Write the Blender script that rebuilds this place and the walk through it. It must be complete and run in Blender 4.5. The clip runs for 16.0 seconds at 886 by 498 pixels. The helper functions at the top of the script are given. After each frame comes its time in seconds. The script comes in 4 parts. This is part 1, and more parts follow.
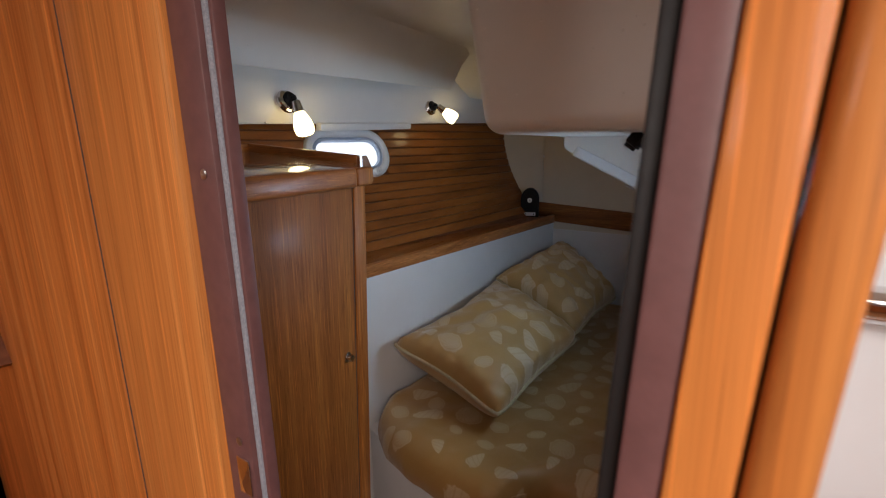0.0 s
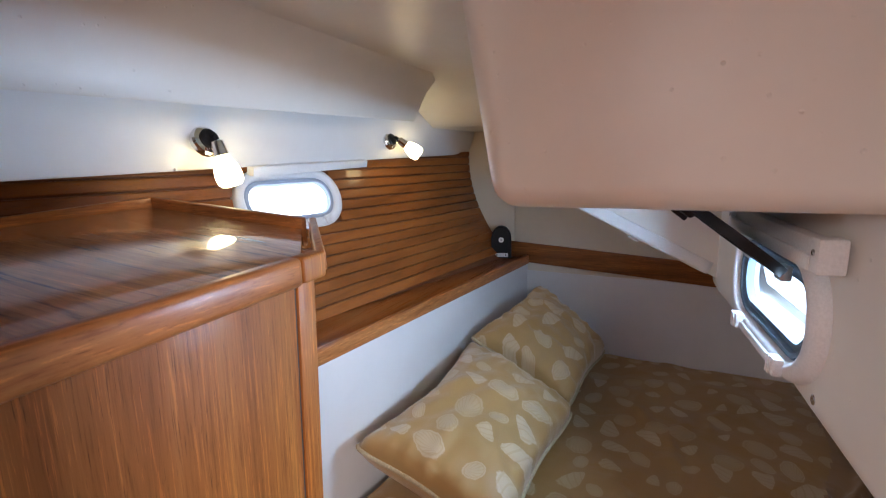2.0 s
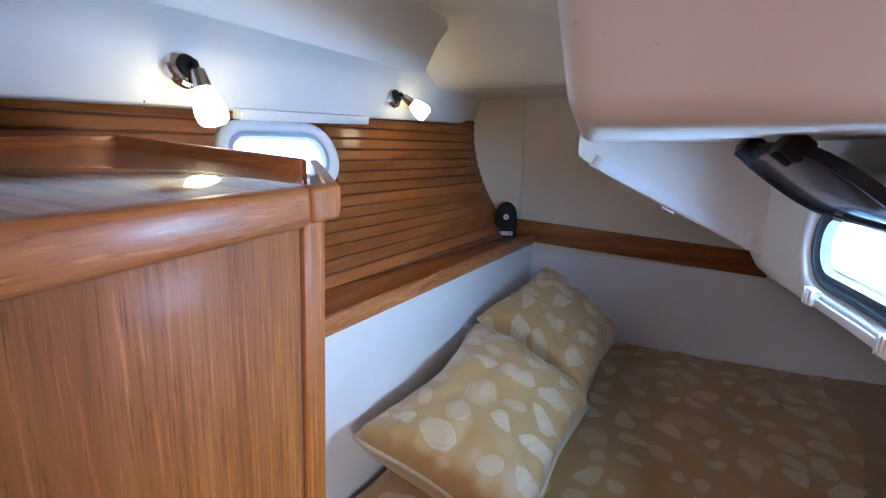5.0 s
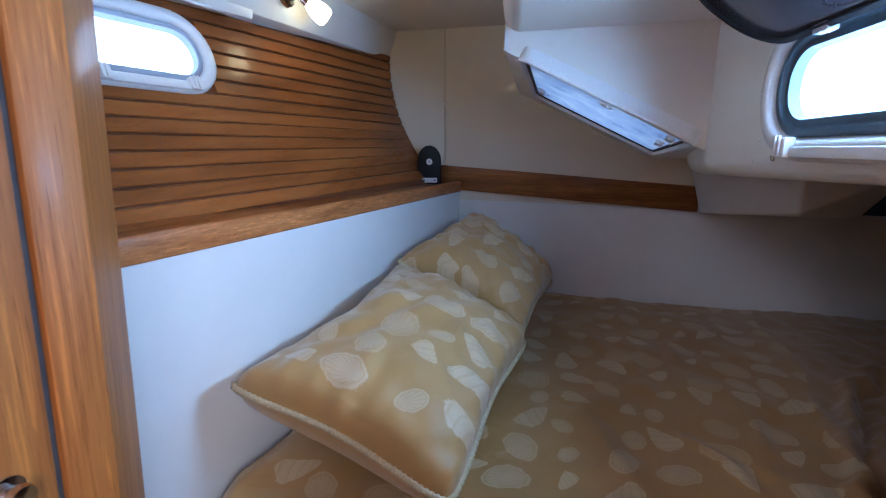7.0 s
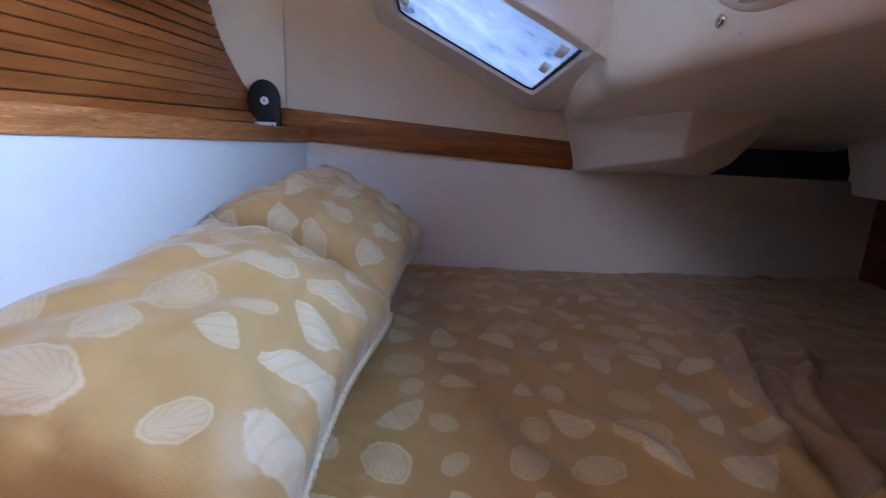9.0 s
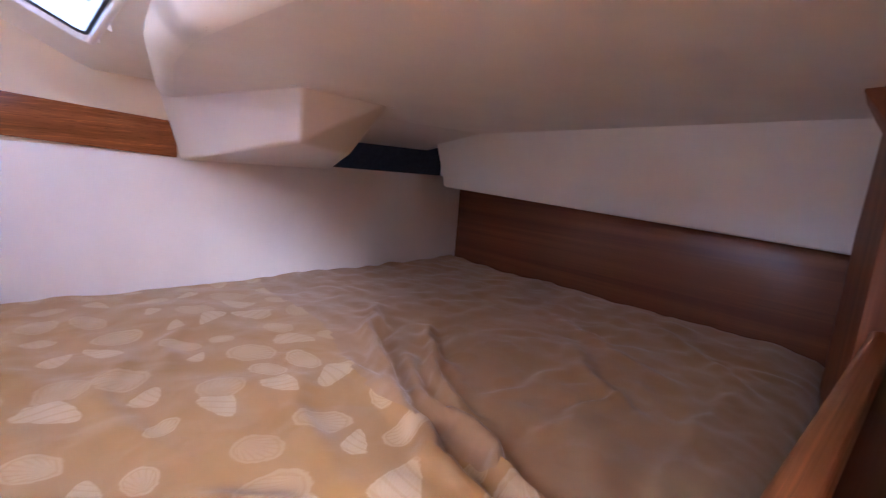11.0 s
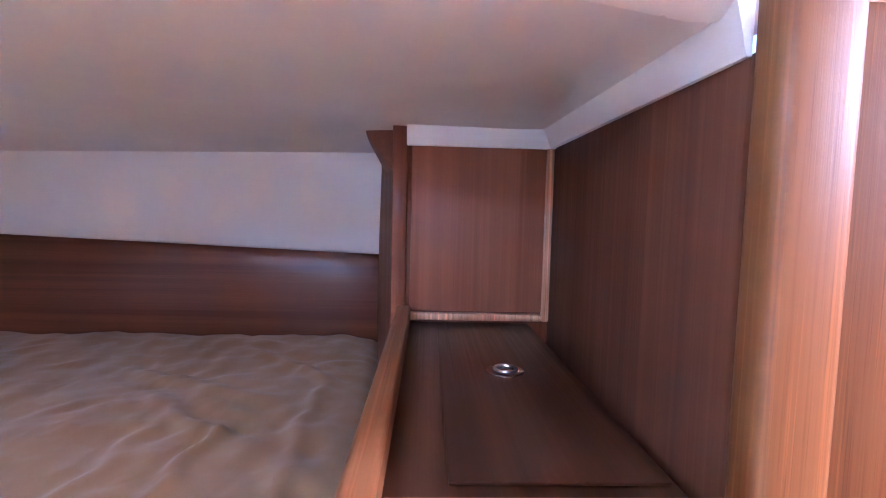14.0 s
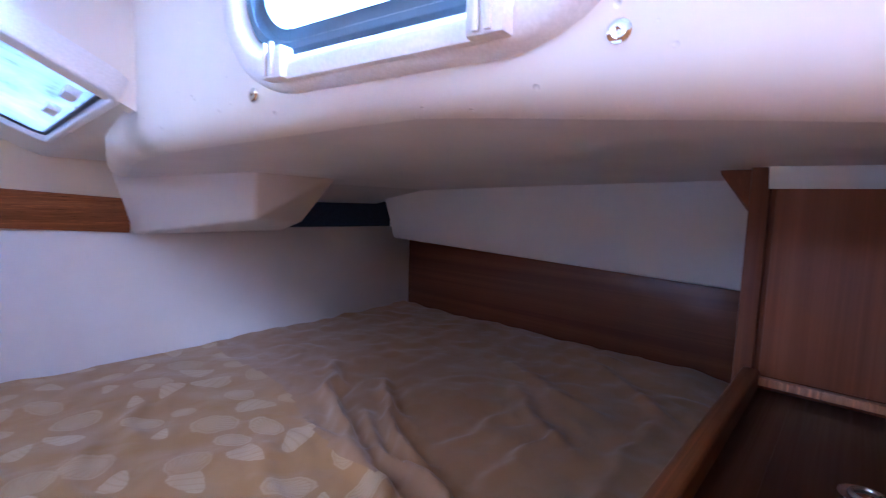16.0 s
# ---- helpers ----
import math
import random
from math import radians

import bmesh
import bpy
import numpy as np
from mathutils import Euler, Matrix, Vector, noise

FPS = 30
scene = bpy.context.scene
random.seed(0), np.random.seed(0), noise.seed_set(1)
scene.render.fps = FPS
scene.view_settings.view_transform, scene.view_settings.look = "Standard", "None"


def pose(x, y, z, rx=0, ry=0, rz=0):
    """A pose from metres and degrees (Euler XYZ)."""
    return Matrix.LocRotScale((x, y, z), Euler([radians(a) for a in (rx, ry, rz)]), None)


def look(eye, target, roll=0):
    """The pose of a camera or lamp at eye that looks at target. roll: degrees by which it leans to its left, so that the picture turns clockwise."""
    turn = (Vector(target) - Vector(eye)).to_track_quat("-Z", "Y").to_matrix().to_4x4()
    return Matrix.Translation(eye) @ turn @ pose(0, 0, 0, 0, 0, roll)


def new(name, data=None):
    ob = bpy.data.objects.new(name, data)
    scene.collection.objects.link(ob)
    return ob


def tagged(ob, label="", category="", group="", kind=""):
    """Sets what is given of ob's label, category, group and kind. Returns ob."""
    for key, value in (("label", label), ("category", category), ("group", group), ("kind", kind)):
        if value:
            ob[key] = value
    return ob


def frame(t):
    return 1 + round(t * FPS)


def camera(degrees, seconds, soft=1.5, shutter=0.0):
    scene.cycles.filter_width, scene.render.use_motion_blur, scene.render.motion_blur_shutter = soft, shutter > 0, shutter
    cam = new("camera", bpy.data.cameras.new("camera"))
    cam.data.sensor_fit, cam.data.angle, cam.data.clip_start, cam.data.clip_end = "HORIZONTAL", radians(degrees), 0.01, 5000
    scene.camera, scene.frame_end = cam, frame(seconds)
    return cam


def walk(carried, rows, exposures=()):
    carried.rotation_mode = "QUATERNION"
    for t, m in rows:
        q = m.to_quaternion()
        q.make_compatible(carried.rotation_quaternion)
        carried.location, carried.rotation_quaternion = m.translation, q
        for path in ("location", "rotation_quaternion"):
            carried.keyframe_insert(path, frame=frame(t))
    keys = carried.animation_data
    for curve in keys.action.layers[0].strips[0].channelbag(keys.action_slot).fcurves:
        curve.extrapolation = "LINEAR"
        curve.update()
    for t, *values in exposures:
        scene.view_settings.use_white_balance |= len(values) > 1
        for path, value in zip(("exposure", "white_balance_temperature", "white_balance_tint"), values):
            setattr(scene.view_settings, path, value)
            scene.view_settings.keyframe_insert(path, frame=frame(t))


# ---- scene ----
import functools

cam = camera(88.1, 16.0, 1.1, 0.25)
PATH = [
    (0, (0.192, 0.224, 1.545), (-0.891, 1.846, 1.1), -1.1),
    (0.5, (0.057, 0.321, 1.581), (-0.977, 1.98, 1.159), -1.8),
    (1, (-0.002, 0.397, 1.563), (-0.929, 2.119, 1.145), -2.2),
    (1.5, (-0.031, 0.459, 1.561), (-0.909, 2.208, 1.153), -2.1),
    (2, (-0.043, 0.48, 1.63), (-0.944, 2.225, 1.25), -1.5),
    (2.5, (-0.072, 0.482, 1.687), (-0.995, 2.217, 1.315), -0.9),
    (3, (-0.103, 0.482, 1.706), (-1.048, 2.207, 1.339), -1.0),
    (3.5, (-0.134, 0.495, 1.704), (-1.08, 2.214, 1.315), -1.3),
    (3.7, (-0.155, 0.512, 1.692), (-1.087, 2.236, 1.294), -1.0),
    (6, (-0.184, 0.632, 1.405), (-0.943, 2.43, 0.969), 0.5),
    (6.5, (-0.183, 0.689, 1.342), (-0.878, 2.512, 0.905), 0.2),
    (7, (-0.205, 0.752, 1.283), (-0.759, 2.626, 0.858), 0.2),
    (7.5, (-0.215, 0.808, 1.25), (-0.629, 2.725, 0.855), 0.9),
    (8, (-0.217, 0.896, 1.229), (-0.51, 2.838, 0.854), 1.3),
    (8.2, (-0.235, 0.927, 1.197), (-0.494, 2.871, 0.803), 1.4),
    (10.3, (-0.163, 1.200, 1.080), (0.671, 2.963, 0.635), 4.1),
    (10.5, (-0.143, 1.208, 1.075), (0.834, 2.903, 0.658), 4.0),
    (11, (-0.083, 1.231, 1.071), (1.250, 2.682, 0.731), 4.5),
    (11.5, (-0.078, 1.252, 1.064), (1.516, 2.428, 0.787), 4.4),
    (12, (-0.086, 1.257, 1.068), (1.691, 2.148, 0.856), 4.2),
    (12.5, (-0.098, 1.257, 1.07), (1.816, 1.812, 0.898), 3.0),
    (13, (-0.098, 1.238, 1.064), (1.886, 1.429, 0.901), 2.4),
    (13.5, (-0.103, 1.224, 1.066), (1.891, 1.226, 0.92), 1.6),
    (14, (-0.088, 1.223, 1.069), (1.906, 1.153, 0.929), 1.4),
    (14.5, (-0.085, 1.235, 1.082), (1.895, 1.455, 0.903), 1.2),
    (15, (-0.087, 1.203, 1.101), (1.779, 1.886, 0.876), 1.8),
    (15.5, (-0.095, 1.173, 1.131), (1.614, 2.191, 0.922), 1.6),
    (16, (-0.14, 1.15, 1.162), (1.338, 2.483, 0.963), 1.8),
]

# ---- exposure ----
EXPOSURES = [(0.0, -2.82, 6800, 18), (0.5, -1.88, 6800, 20), (1.0, -1.56, 6350, 19), (3.7, -1.47, 6050, 19), (5.8, -1.5, 5100, 15), (8.2, -1.55, 5150, 17),
             (10.3, 0.42, 5600, 33), (11.5, 1.20, 5200, 33), (13.0, 1.75, 4700, 29), (14.5, 1.85, 4400, 27), (15.4, 1.5, 4300, 27), (16.0, 0.30, 4500, 28)]
walk(cam, [(t, look(eye, target, roll)) for t, eye, target, roll in PATH], EXPOSURES)

# ---- world and light ----
world = bpy.data.worlds.new("sky")
scene.world = world
world.use_nodes = True
wn = world.node_tree.nodes
sky = wn.new("ShaderNodeTexSky")
sky.sky_type, sky.sun_disc, sky.sun_elevation, sky.sun_rotation = "NISHITA", False, radians(38), radians(200)
world.node_tree.links.new(sky.outputs[0], wn["Background"].inputs[0])
wn["Background"].inputs[1].default_value = 0.12


def area_light(name, m, w, h, watts, colour):
    data = bpy.data.lights.new(name, "AREA")
    data.shape, data.size, data.size_y, data.energy, data.color = "RECTANGLE", w, h, watts, colour
    ob = new(name, data)
    ob.matrix_world = m
    return ob


DAY = (0.70, 0.85, 1.0)
area_light("daylight_hull_port", look((-1.220, 1.735, 1.49), (-0.220, 1.527, 1.76)), 0.85, 0.32, 18.5, DAY)
area_light("daylight_cockpit_port", look((0.195, 1.59, 1.42), (-0.805, 1.46, 1.16)), 0.68, 0.28, 145, (0.52, 0.77, 1.0))
area_light("daylight_hatch", look((-0.10, 2.29, 1.54), (-0.28, 2.29, 1.2)), 0.52, 0.52, 3.2, DAY)
area_light("daylight_companionway", look((0.95, -0.45, 2.02), (0.2, 0.1, 1.2)), 0.8, 0.8, 200, (1.0, 0.93, 0.86))
# Added fill that brightens the forward bulkhead; no hatch is known here.
area_light("saloon_fill_light", look((-0.55, -1.0, 2.02), (-0.4, -0.6, 1.2)), 0.6, 0.6, 95, (1.0, 0.95, 0.90))

# ---- materials ----


def nodes_of(name):
    m = bpy.data.materials.new(name)
    m.use_nodes = True
    nt = m.node_tree
    return m, nt, nt.nodes["Principled BSDF"]


def link(nt, a, b):
    nt.links.new(a, b)


def tex_coord(nt, scale, rot=(0, 0, 0)):
    tc = nt.nodes.new("ShaderNodeTexCoord")
    mp = nt.nodes.new("ShaderNodeMapping")
    mp.inputs["Scale"].default_value = scale
    mp.inputs["Rotation"].default_value = [radians(a) for a in rot]
    link(nt, tc.outputs["Object"], mp.inputs["Vector"])
    return mp.outputs[0]


def noise_tex(nt, vec, scale, detail=4.0, rough=0.55, distort=0.0):
    n = nt.nodes.new("ShaderNodeTexNoise")
    n.inputs["Scale"].default_value, n.inputs["Detail"].default_value = scale, detail
    n.inputs["Roughness"].default_value, n.inputs["Distortion"].default_value = rough, distort
    link(nt, vec, n.inputs["Vector"])
    return n.outputs["Fac"]


def ramp(nt, fac, stops):
    r = nt.nodes.new("ShaderNodeValToRGB")
    el = r.color_ramp.elements
    while len(el) < len(stops):
        el.new(0.5)
    for e, (p, c) in zip(el, stops):
        e.position, e.color = p, (*c, 1) if len(c) == 3 else c
    link(nt, fac, r.inputs[0])
    return r.outputs[0]


def math_node(nt, op, a, b=None):
    n = nt.nodes.new("ShaderNodeMath")
    n.operation = op
    for i, v in enumerate((a, b)):
        if v is None:
            continue
        if isinstance(v, (int, float)):
            n.inputs[i].default_value = v
        else:
            link(nt, v, n.inputs[i])
    return n.outputs[0]


def mix_col(nt, fac, a, b, mode="MIX"):
    n = nt.nodes.new("ShaderNodeMix")
    n.data_type, n.blend_type = "RGBA", mode
    for sock, v in ((n.inputs[0], fac), (n.inputs[6], a), (n.inputs[7], b)):
        if isinstance(v, (int, float)):
            sock.default_value = v
        elif isinstance(v, tuple):
            sock.default_value = (*v, 1)
        else:
            link(nt, v, sock)
    return n.outputs[2]


def bump(nt, height, strength, distance, bsdf):
    b = nt.nodes.new("ShaderNodeBump")
    b.inputs["Strength"].default_value, b.inputs["Distance"].default_value = strength, distance
    link(nt, height, b.inputs["Height"])
    link(nt, b.outputs[0], bsdf.inputs["Normal"])


def teak(name, along, dark, mid, light, rough=0.28, streak=1.0, coat=0.35, bold=0.0):
    """Varnished teak: long grain along one axis, dark pores and pale streaks."""
    m, nt, b = nodes_of(name)
    sc = {"x": (0.3, 30, 30), "y": (30, 0.3, 30), "z": (30, 30, 0.3)}[along]
    v = tex_coord(nt, sc)
    broad = noise_tex(nt, v, 0.8, 3, 0.5, 0.5)
    fine = noise_tex(nt, v, 7.0, 5, 0.7, 0.25)
    pores = noise_tex(nt, v, 17.0, 3, 0.6, 0.1)
    base = ramp(nt, broad, [(0.30, dark), (0.52, mid), (0.75, light)])
    lines = ramp(nt, fine, [(0.33, (0.66, 0.58, 0.52)), (0.45, (0.95, 0.94, 0.93)), (0.56, (1.02, 1.02, 1.02)), (0.62, (1.5, 1.42, 1.25))])
    dots = ramp(nt, pores, [(0.30, (0.5, 0.45, 0.42)), (0.40, (1, 1, 1))])
    tone = nt.nodes.new("ShaderNodeObjectInfo")
    per = ramp(nt, tone.outputs["Random"], [(0.0, (0.88, 0.86, 0.84)), (1.0, (1.10, 1.08, 1.06))])
    c = mix_col(nt, streak, base, lines, "MULTIPLY")
    c = mix_col(nt, streak, c, dots, "MULTIPLY")
    c = mix_col(nt, 1.0, c, per, "MULTIPLY")
    if bold:
        veins = noise_tex(nt, v, 2.6, 4, 0.62, 0.5)
        c = mix_col(nt, bold, c, ramp(nt, veins, [(0.36, (0.16, 0.13, 0.12)), (0.42, (0.8, 0.78, 0.76)), (0.47, (1, 1, 1)), (0.60, (1.15, 1.12, 1.08))]), "MULTIPLY")
    link(nt, c, b.inputs["Base Color"])
    link(nt, ramp(nt, fine, [(0.3, (rough + 0.12,) * 3), (0.7, (rough,) * 3)]), b.inputs["Roughness"])
    b.inputs["Specular IOR Level"].default_value = 0.22
    b.inputs["Coat Weight"].default_value, b.inputs["Coat Roughness"].default_value = coat, 0.04 if coat > 0.7 else 0.12
    bump(nt, fine, 0.12, 0.002, b)
    if coat > 0.7:
        b.inputs["Coat IOR"].default_value = 1.75
    return m


def gelcoat(name, colour, rough=0.38, grain=900, relief=0.08, pits=0.0):
    """Moulded glassfibre or vinyl lining with faint mottling and orange peel."""
    m, nt, b = nodes_of(name)
    v = tex_coord(nt, (1, 1, 1))
    mott = noise_tex(nt, v, 5.0, 4, 0.6)
    c = ramp(nt, mott, [(0.3, tuple(0.94 * q for q in colour)), (0.7, colour)])
    fine = noise_tex(nt, v, grain, 2, 0.5)
    h = fine
    if pits:
        vo = nt.nodes.new("ShaderNodeTexVoronoi")
        vo.inputs["Scale"].default_value = 42
        link(nt, v, vo.inputs["Vector"])
        pick = nt.nodes.new("ShaderNodeSeparateColor")
        link(nt, vo.outputs["Color"], pick.inputs[0])
        hole = math_node(nt, "MULTIPLY", math_node(nt, "GREATER_THAN", pick.outputs[0], 0.3), ramp(nt, vo.outputs["Distance"], [(0.04, (1, 1, 1)), (0.12, (0, 0, 0))]))
        h = math_node(nt, "SUBTRACT", math_node(nt, "MULTIPLY", fine, 0.06), math_node(nt, "MULTIPLY", hole, pits))
    link(nt, c, b.inputs["Base Color"])
    link(nt, ramp(nt, mott, [(0.3, (rough + 0.08,) * 3), (0.7, (rough,) * 3)]), b.inputs["Roughness"])
    bump(nt, h, relief, 0.002, b)
    return m


def plain(name, colour, rough, metal=0.0, grain=300, vary=0.12):
    m, nt, b = nodes_of(name)
    v = tex_coord(nt, (1, 1, 1))
    n = noise_tex(nt, v, grain, 3)
    link(nt, ramp(nt, n, [(0.3, tuple(q * (1 - vary) for q in colour)), (0.7, colour)]), b.inputs["Base Color"])
    link(nt, ramp(nt, noise_tex(nt, v, grain * 0.2, 3), [(0.3, (rough * 1.2,) * 3), (0.7, (rough * 0.85,) * 3)]), b.inputs["Roughness"])
    b.inputs["Metallic"].default_value = metal
    return m


def vec_node(nt, op, a, b):
    n = nt.nodes.new("ShaderNodeVectorMath")
    n.operation = op
    for k, v in enumerate((a, b)):
        if isinstance(v, tuple):
            n.inputs[k].default_value = v
        else:
            link(nt, v, n.inputs[k])
    return n.outputs[0]


def shell_fabric(name, base, motif, spot=10.0, strength=0.55, big=0.032):
    """Woven gold damask with scattered pale shells: each has its own turn, length, ribs and outline."""
    m, nt, b = nodes_of(name)
    v = tex_coord(nt, (1, 1, 1))
    flat = vec_node(nt, "MULTIPLY", v, (1.0, 1.0, 0.0))
    vo = nt.nodes.new("ShaderNodeTexVoronoi")
    vo.voronoi_dimensions = "2D"
    vo.inputs["Scale"].default_value, vo.inputs["Randomness"].default_value = spot, 0.5
    link(nt, flat, vo.inputs["Vector"])
    off = nt.nodes.new("ShaderNodeSeparateXYZ")
    link(nt, vec_node(nt, "SUBTRACT", flat, vo.outputs["Position"]), off.inputs[0])
    rnd = nt.nodes.new("ShaderNodeSeparateColor")
    link(nt, vo.outputs["Color"], rnd.inputs[0])
    r1, r2, r3 = rnd.outputs[0], rnd.outputs[1], rnd.outputs[2]
    mul = lambda p, q: math_node(nt, "MULTIPLY", p, q)
    add = lambda p, q: math_node(nt, "ADD", p, q)
    turn = mul(r1, 6.283)
    co, si = math_node(nt, "COSINE", turn), math_node(nt, "SINE", turn)
    cx = add(mul(off.outputs[0], co), mul(off.outputs[1], si))
    cy = math_node(nt, "SUBTRACT", mul(off.outputs[1], co), mul(off.outputs[0], si))
    size = add(mul(r3, big * 0.75), big * 0.72)
    fy = math_node(nt, "DIVIDE", cy, size)
    point = math_node(nt, "GREATER_THAN", r2, 0.62)
    taper = add(1.0, mul(mul(fy, point), 0.62))
    slim = add(1.12, mul(r2, 0.95))
    fx = math_node(nt, "DIVIDE", mul(mul(cx, slim), taper), size)
    wob = mul(math_node(nt, "SUBTRACT", noise_tex(nt, v, 55, 2), 0.5), 0.34)
    rel = add(math_node(nt, "SQRT", add(mul(fx, fx), mul(fy, fy))), wob)
    mask = ramp(nt, rel, [(0.90, (1, 1, 1)), (0.97, (0, 0, 0))])
    rim = ramp(nt, rel, [(0.70, (0, 0, 0)), (0.75, (1, 1, 1)), (0.79, (1, 1, 1)), (0.84, (0, 0, 0))])
    fan = math_node(nt, "ARCTAN2", fx, add(fy, 0.85))
    teeth = math_node(nt, "SINE", mul(fan, add(22.0, mul(r3, 14.0))))
    ribs = ramp(nt, teeth, [(0.35, (0, 0, 0)), (0.85, (1, 1, 1))])
    core = ramp(nt, rel, [(0.12, (0.3, 0.3, 0.3)), (0.45, (1, 1, 1)), (0.72, (1, 1, 1)), (0.80, (0, 0, 0))])
    drawn = add(mul(mul(ribs, core), 0.30), mul(rim, 0.34))
    bands = ramp(nt, math_node(nt, "SINE", add(mul(fy, 13.0), mul(fx, 5.0))), [(0.55, (0, 0, 0)), (0.95, (1, 1, 1))])
    drawn = add(mul(drawn, math_node(nt, "SUBTRACT", 1.0, mul(point, 0.7))), mul(mul(bands, point), 0.26))
    worn = add(0.55, mul(noise_tex(nt, v, 13, 3), 0.75))
    inner = mul(mul(mask, math_node(nt, "SUBTRACT", 1.0, drawn)), mul(worn, add(0.55, mul(r2, 0.5))))
    weave = noise_tex(nt, v, 700, 2)
    thread = noise_tex(nt, tex_coord(nt, (900, 60, 60)), 1.0, 2)
    fade = noise_tex(nt, v, 3.0, 3)
    cloth = ramp(nt, fade, [(0.3, tuple(q * 0.84 for q in base)), (0.7, base)])
    cloth = mix_col(nt, 0.08, cloth, ramp(nt, thread, [(0.3, (0.75, 0.73, 0.7)), (0.7, (1.2, 1.18, 1.15))]), "MULTIPLY")
    c = mix_col(nt, mul(inner, strength), cloth, motif)
    link(nt, c, b.inputs["Base Color"])
    link(nt, ramp(nt, mask, [(0, (0.46,) * 3), (1, (0.66,) * 3)]), b.inputs["Roughness"])
    b.inputs["Sheen Weight"].default_value = 0.25
    creases = noise_tex(nt, tex_coord(nt, (1.0, 1.0, 1.0), (0, 0, 35)), 13, 1.5, 0.5, 0.7)
    bump(nt, add(add(weave, mul(inner, 0.5)), mul(creases, 14.0)), 0.32, 0.001, b)
    return m


def glowing(name, colour, strength):
    m, nt, b = nodes_of(name)
    b.inputs["Base Color"].default_value = (*colour, 1)
    b.inputs["Emission Color"].default_value = (*colour, 1)
    b.inputs["Emission Strength"].default_value = strength
    b.inputs["Roughness"].default_value = 0.4
    return m


def glass(name, tint=(1, 1, 1), rough=0.0):
    m, nt, b = nodes_of(name)
    b.inputs["Base Color"].default_value = (*tint, 1)
    b.inputs["Transmission Weight"].default_value = 1.0
    b.inputs["Roughness"].default_value = rough
    b.inputs["IOR"].default_value = 1.1
    return m


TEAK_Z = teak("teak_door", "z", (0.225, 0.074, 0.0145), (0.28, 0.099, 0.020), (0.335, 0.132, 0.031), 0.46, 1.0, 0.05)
TEAK_EDGE = teak("teak_edge", "y", (0.26, 0.095, 0.028), (0.38, 0.15, 0.048), (0.48, 0.21, 0.075), 0.3, 1.0, 0.3)
TEAK_Y = teak("teak_planks", "y", (0.19, 0.060, 0.014), (0.27, 0.090, 0.021), (0.33, 0.122, 0.032), 0.24, 0.45)
TEAK_X = teak("teak_rail", "x", (0.20, 0.07, 0.02), (0.30, 0.11, 0.034), (0.40, 0.165, 0.055))
# Base raised to stand for the pale deckhead reflected in the varnish.
TEAK_TOP_SHEEN = teak("teak_top_sheen", "x", (0.30, 0.13, 0.045), (0.44, 0.205, 0.08), (0.55, 0.28, 0.115), 0.35, 0.9, 1.0, 1.0)
TEAK_POST = teak("teak_post", "z", (0.115, 0.043, 0.011), (0.155, 0.060, 0.016), (0.19, 0.078, 0.024), 0.42, 0.7, 0.06)
TEAK_FIDDLE = teak("teak_fiddle", "x", (0.14, 0.048, 0.015), (0.20, 0.072, 0.022), (0.26, 0.10, 0.034), 0.35, 0.7, 0.2)
TEAK_ORANGE = teak("teak_orange", "z", (0.50, 0.175, 0.042), (0.60, 0.235, 0.06), (0.68, 0.31, 0.095), 0.42, 0.65, 0.12, 0.18)
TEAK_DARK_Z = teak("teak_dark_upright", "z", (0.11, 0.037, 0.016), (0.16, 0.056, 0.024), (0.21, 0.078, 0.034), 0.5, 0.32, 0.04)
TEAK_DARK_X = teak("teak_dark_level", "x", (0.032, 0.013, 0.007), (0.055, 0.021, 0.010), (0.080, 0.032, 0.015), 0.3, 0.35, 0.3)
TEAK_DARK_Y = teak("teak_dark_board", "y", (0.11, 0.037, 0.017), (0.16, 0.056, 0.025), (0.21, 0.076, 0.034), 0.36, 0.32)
TEAK_FORWARD = teak("teak_forward_panel", "z", (0.42, 0.132, 0.030), (0.53, 0.188, 0.045), (0.62, 0.25, 0.07), 0.4, 0.9, 0.12, 0.25)
PITTED = gelcoat("pitted_white_lining", (0.74, 0.79, 0.84), 0.5, 300, 0.5, 0.8)
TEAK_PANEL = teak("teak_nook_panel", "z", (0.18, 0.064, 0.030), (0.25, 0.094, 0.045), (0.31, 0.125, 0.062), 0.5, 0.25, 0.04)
# Dark teak taken deeper: the nook's shade is put into the colour.
TEAK_NOOK_SHADED = teak("teak_nook_shaded", "z", (0.07, 0.024, 0.011), (0.105, 0.038, 0.017), (0.13, 0.050, 0.022), 0.5, 0.3, 0.04)
PALE_WOOD = teak("pale_trim", "z", (0.42, 0.22, 0.12), (0.55, 0.30, 0.17), (0.62, 0.38, 0.22), 0.35)
GEL = gelcoat("white_gelcoat", (0.80, 0.775, 0.72), 0.36, 500, 0.6, 0.9)
GEL_LOW = gelcoat("low_ceiling_gelcoat", (0.74, 0.71, 0.69), 0.30, 500, 0.05)
VINYL = gelcoat("cream_vinyl", (0.78, 0.72, 0.60), 0.55, 1200, 0.15)
LINER = gelcoat("white_lining", (0.80, 0.80, 0.80), 0.5, 1400, 0.2)
PLASTIC = plain("white_plastic", (0.82, 0.83, 0.84), 0.35)
CHROME = plain("chrome", (0.75, 0.75, 0.76), 0.09, 1.0, 80, 0.05)
BLACK = plain("black_plastic", (0.012, 0.012, 0.014), 0.5)
BLACK.node_tree.nodes["Principled BSDF"].inputs["Specular IOR Level"].default_value = 0.22
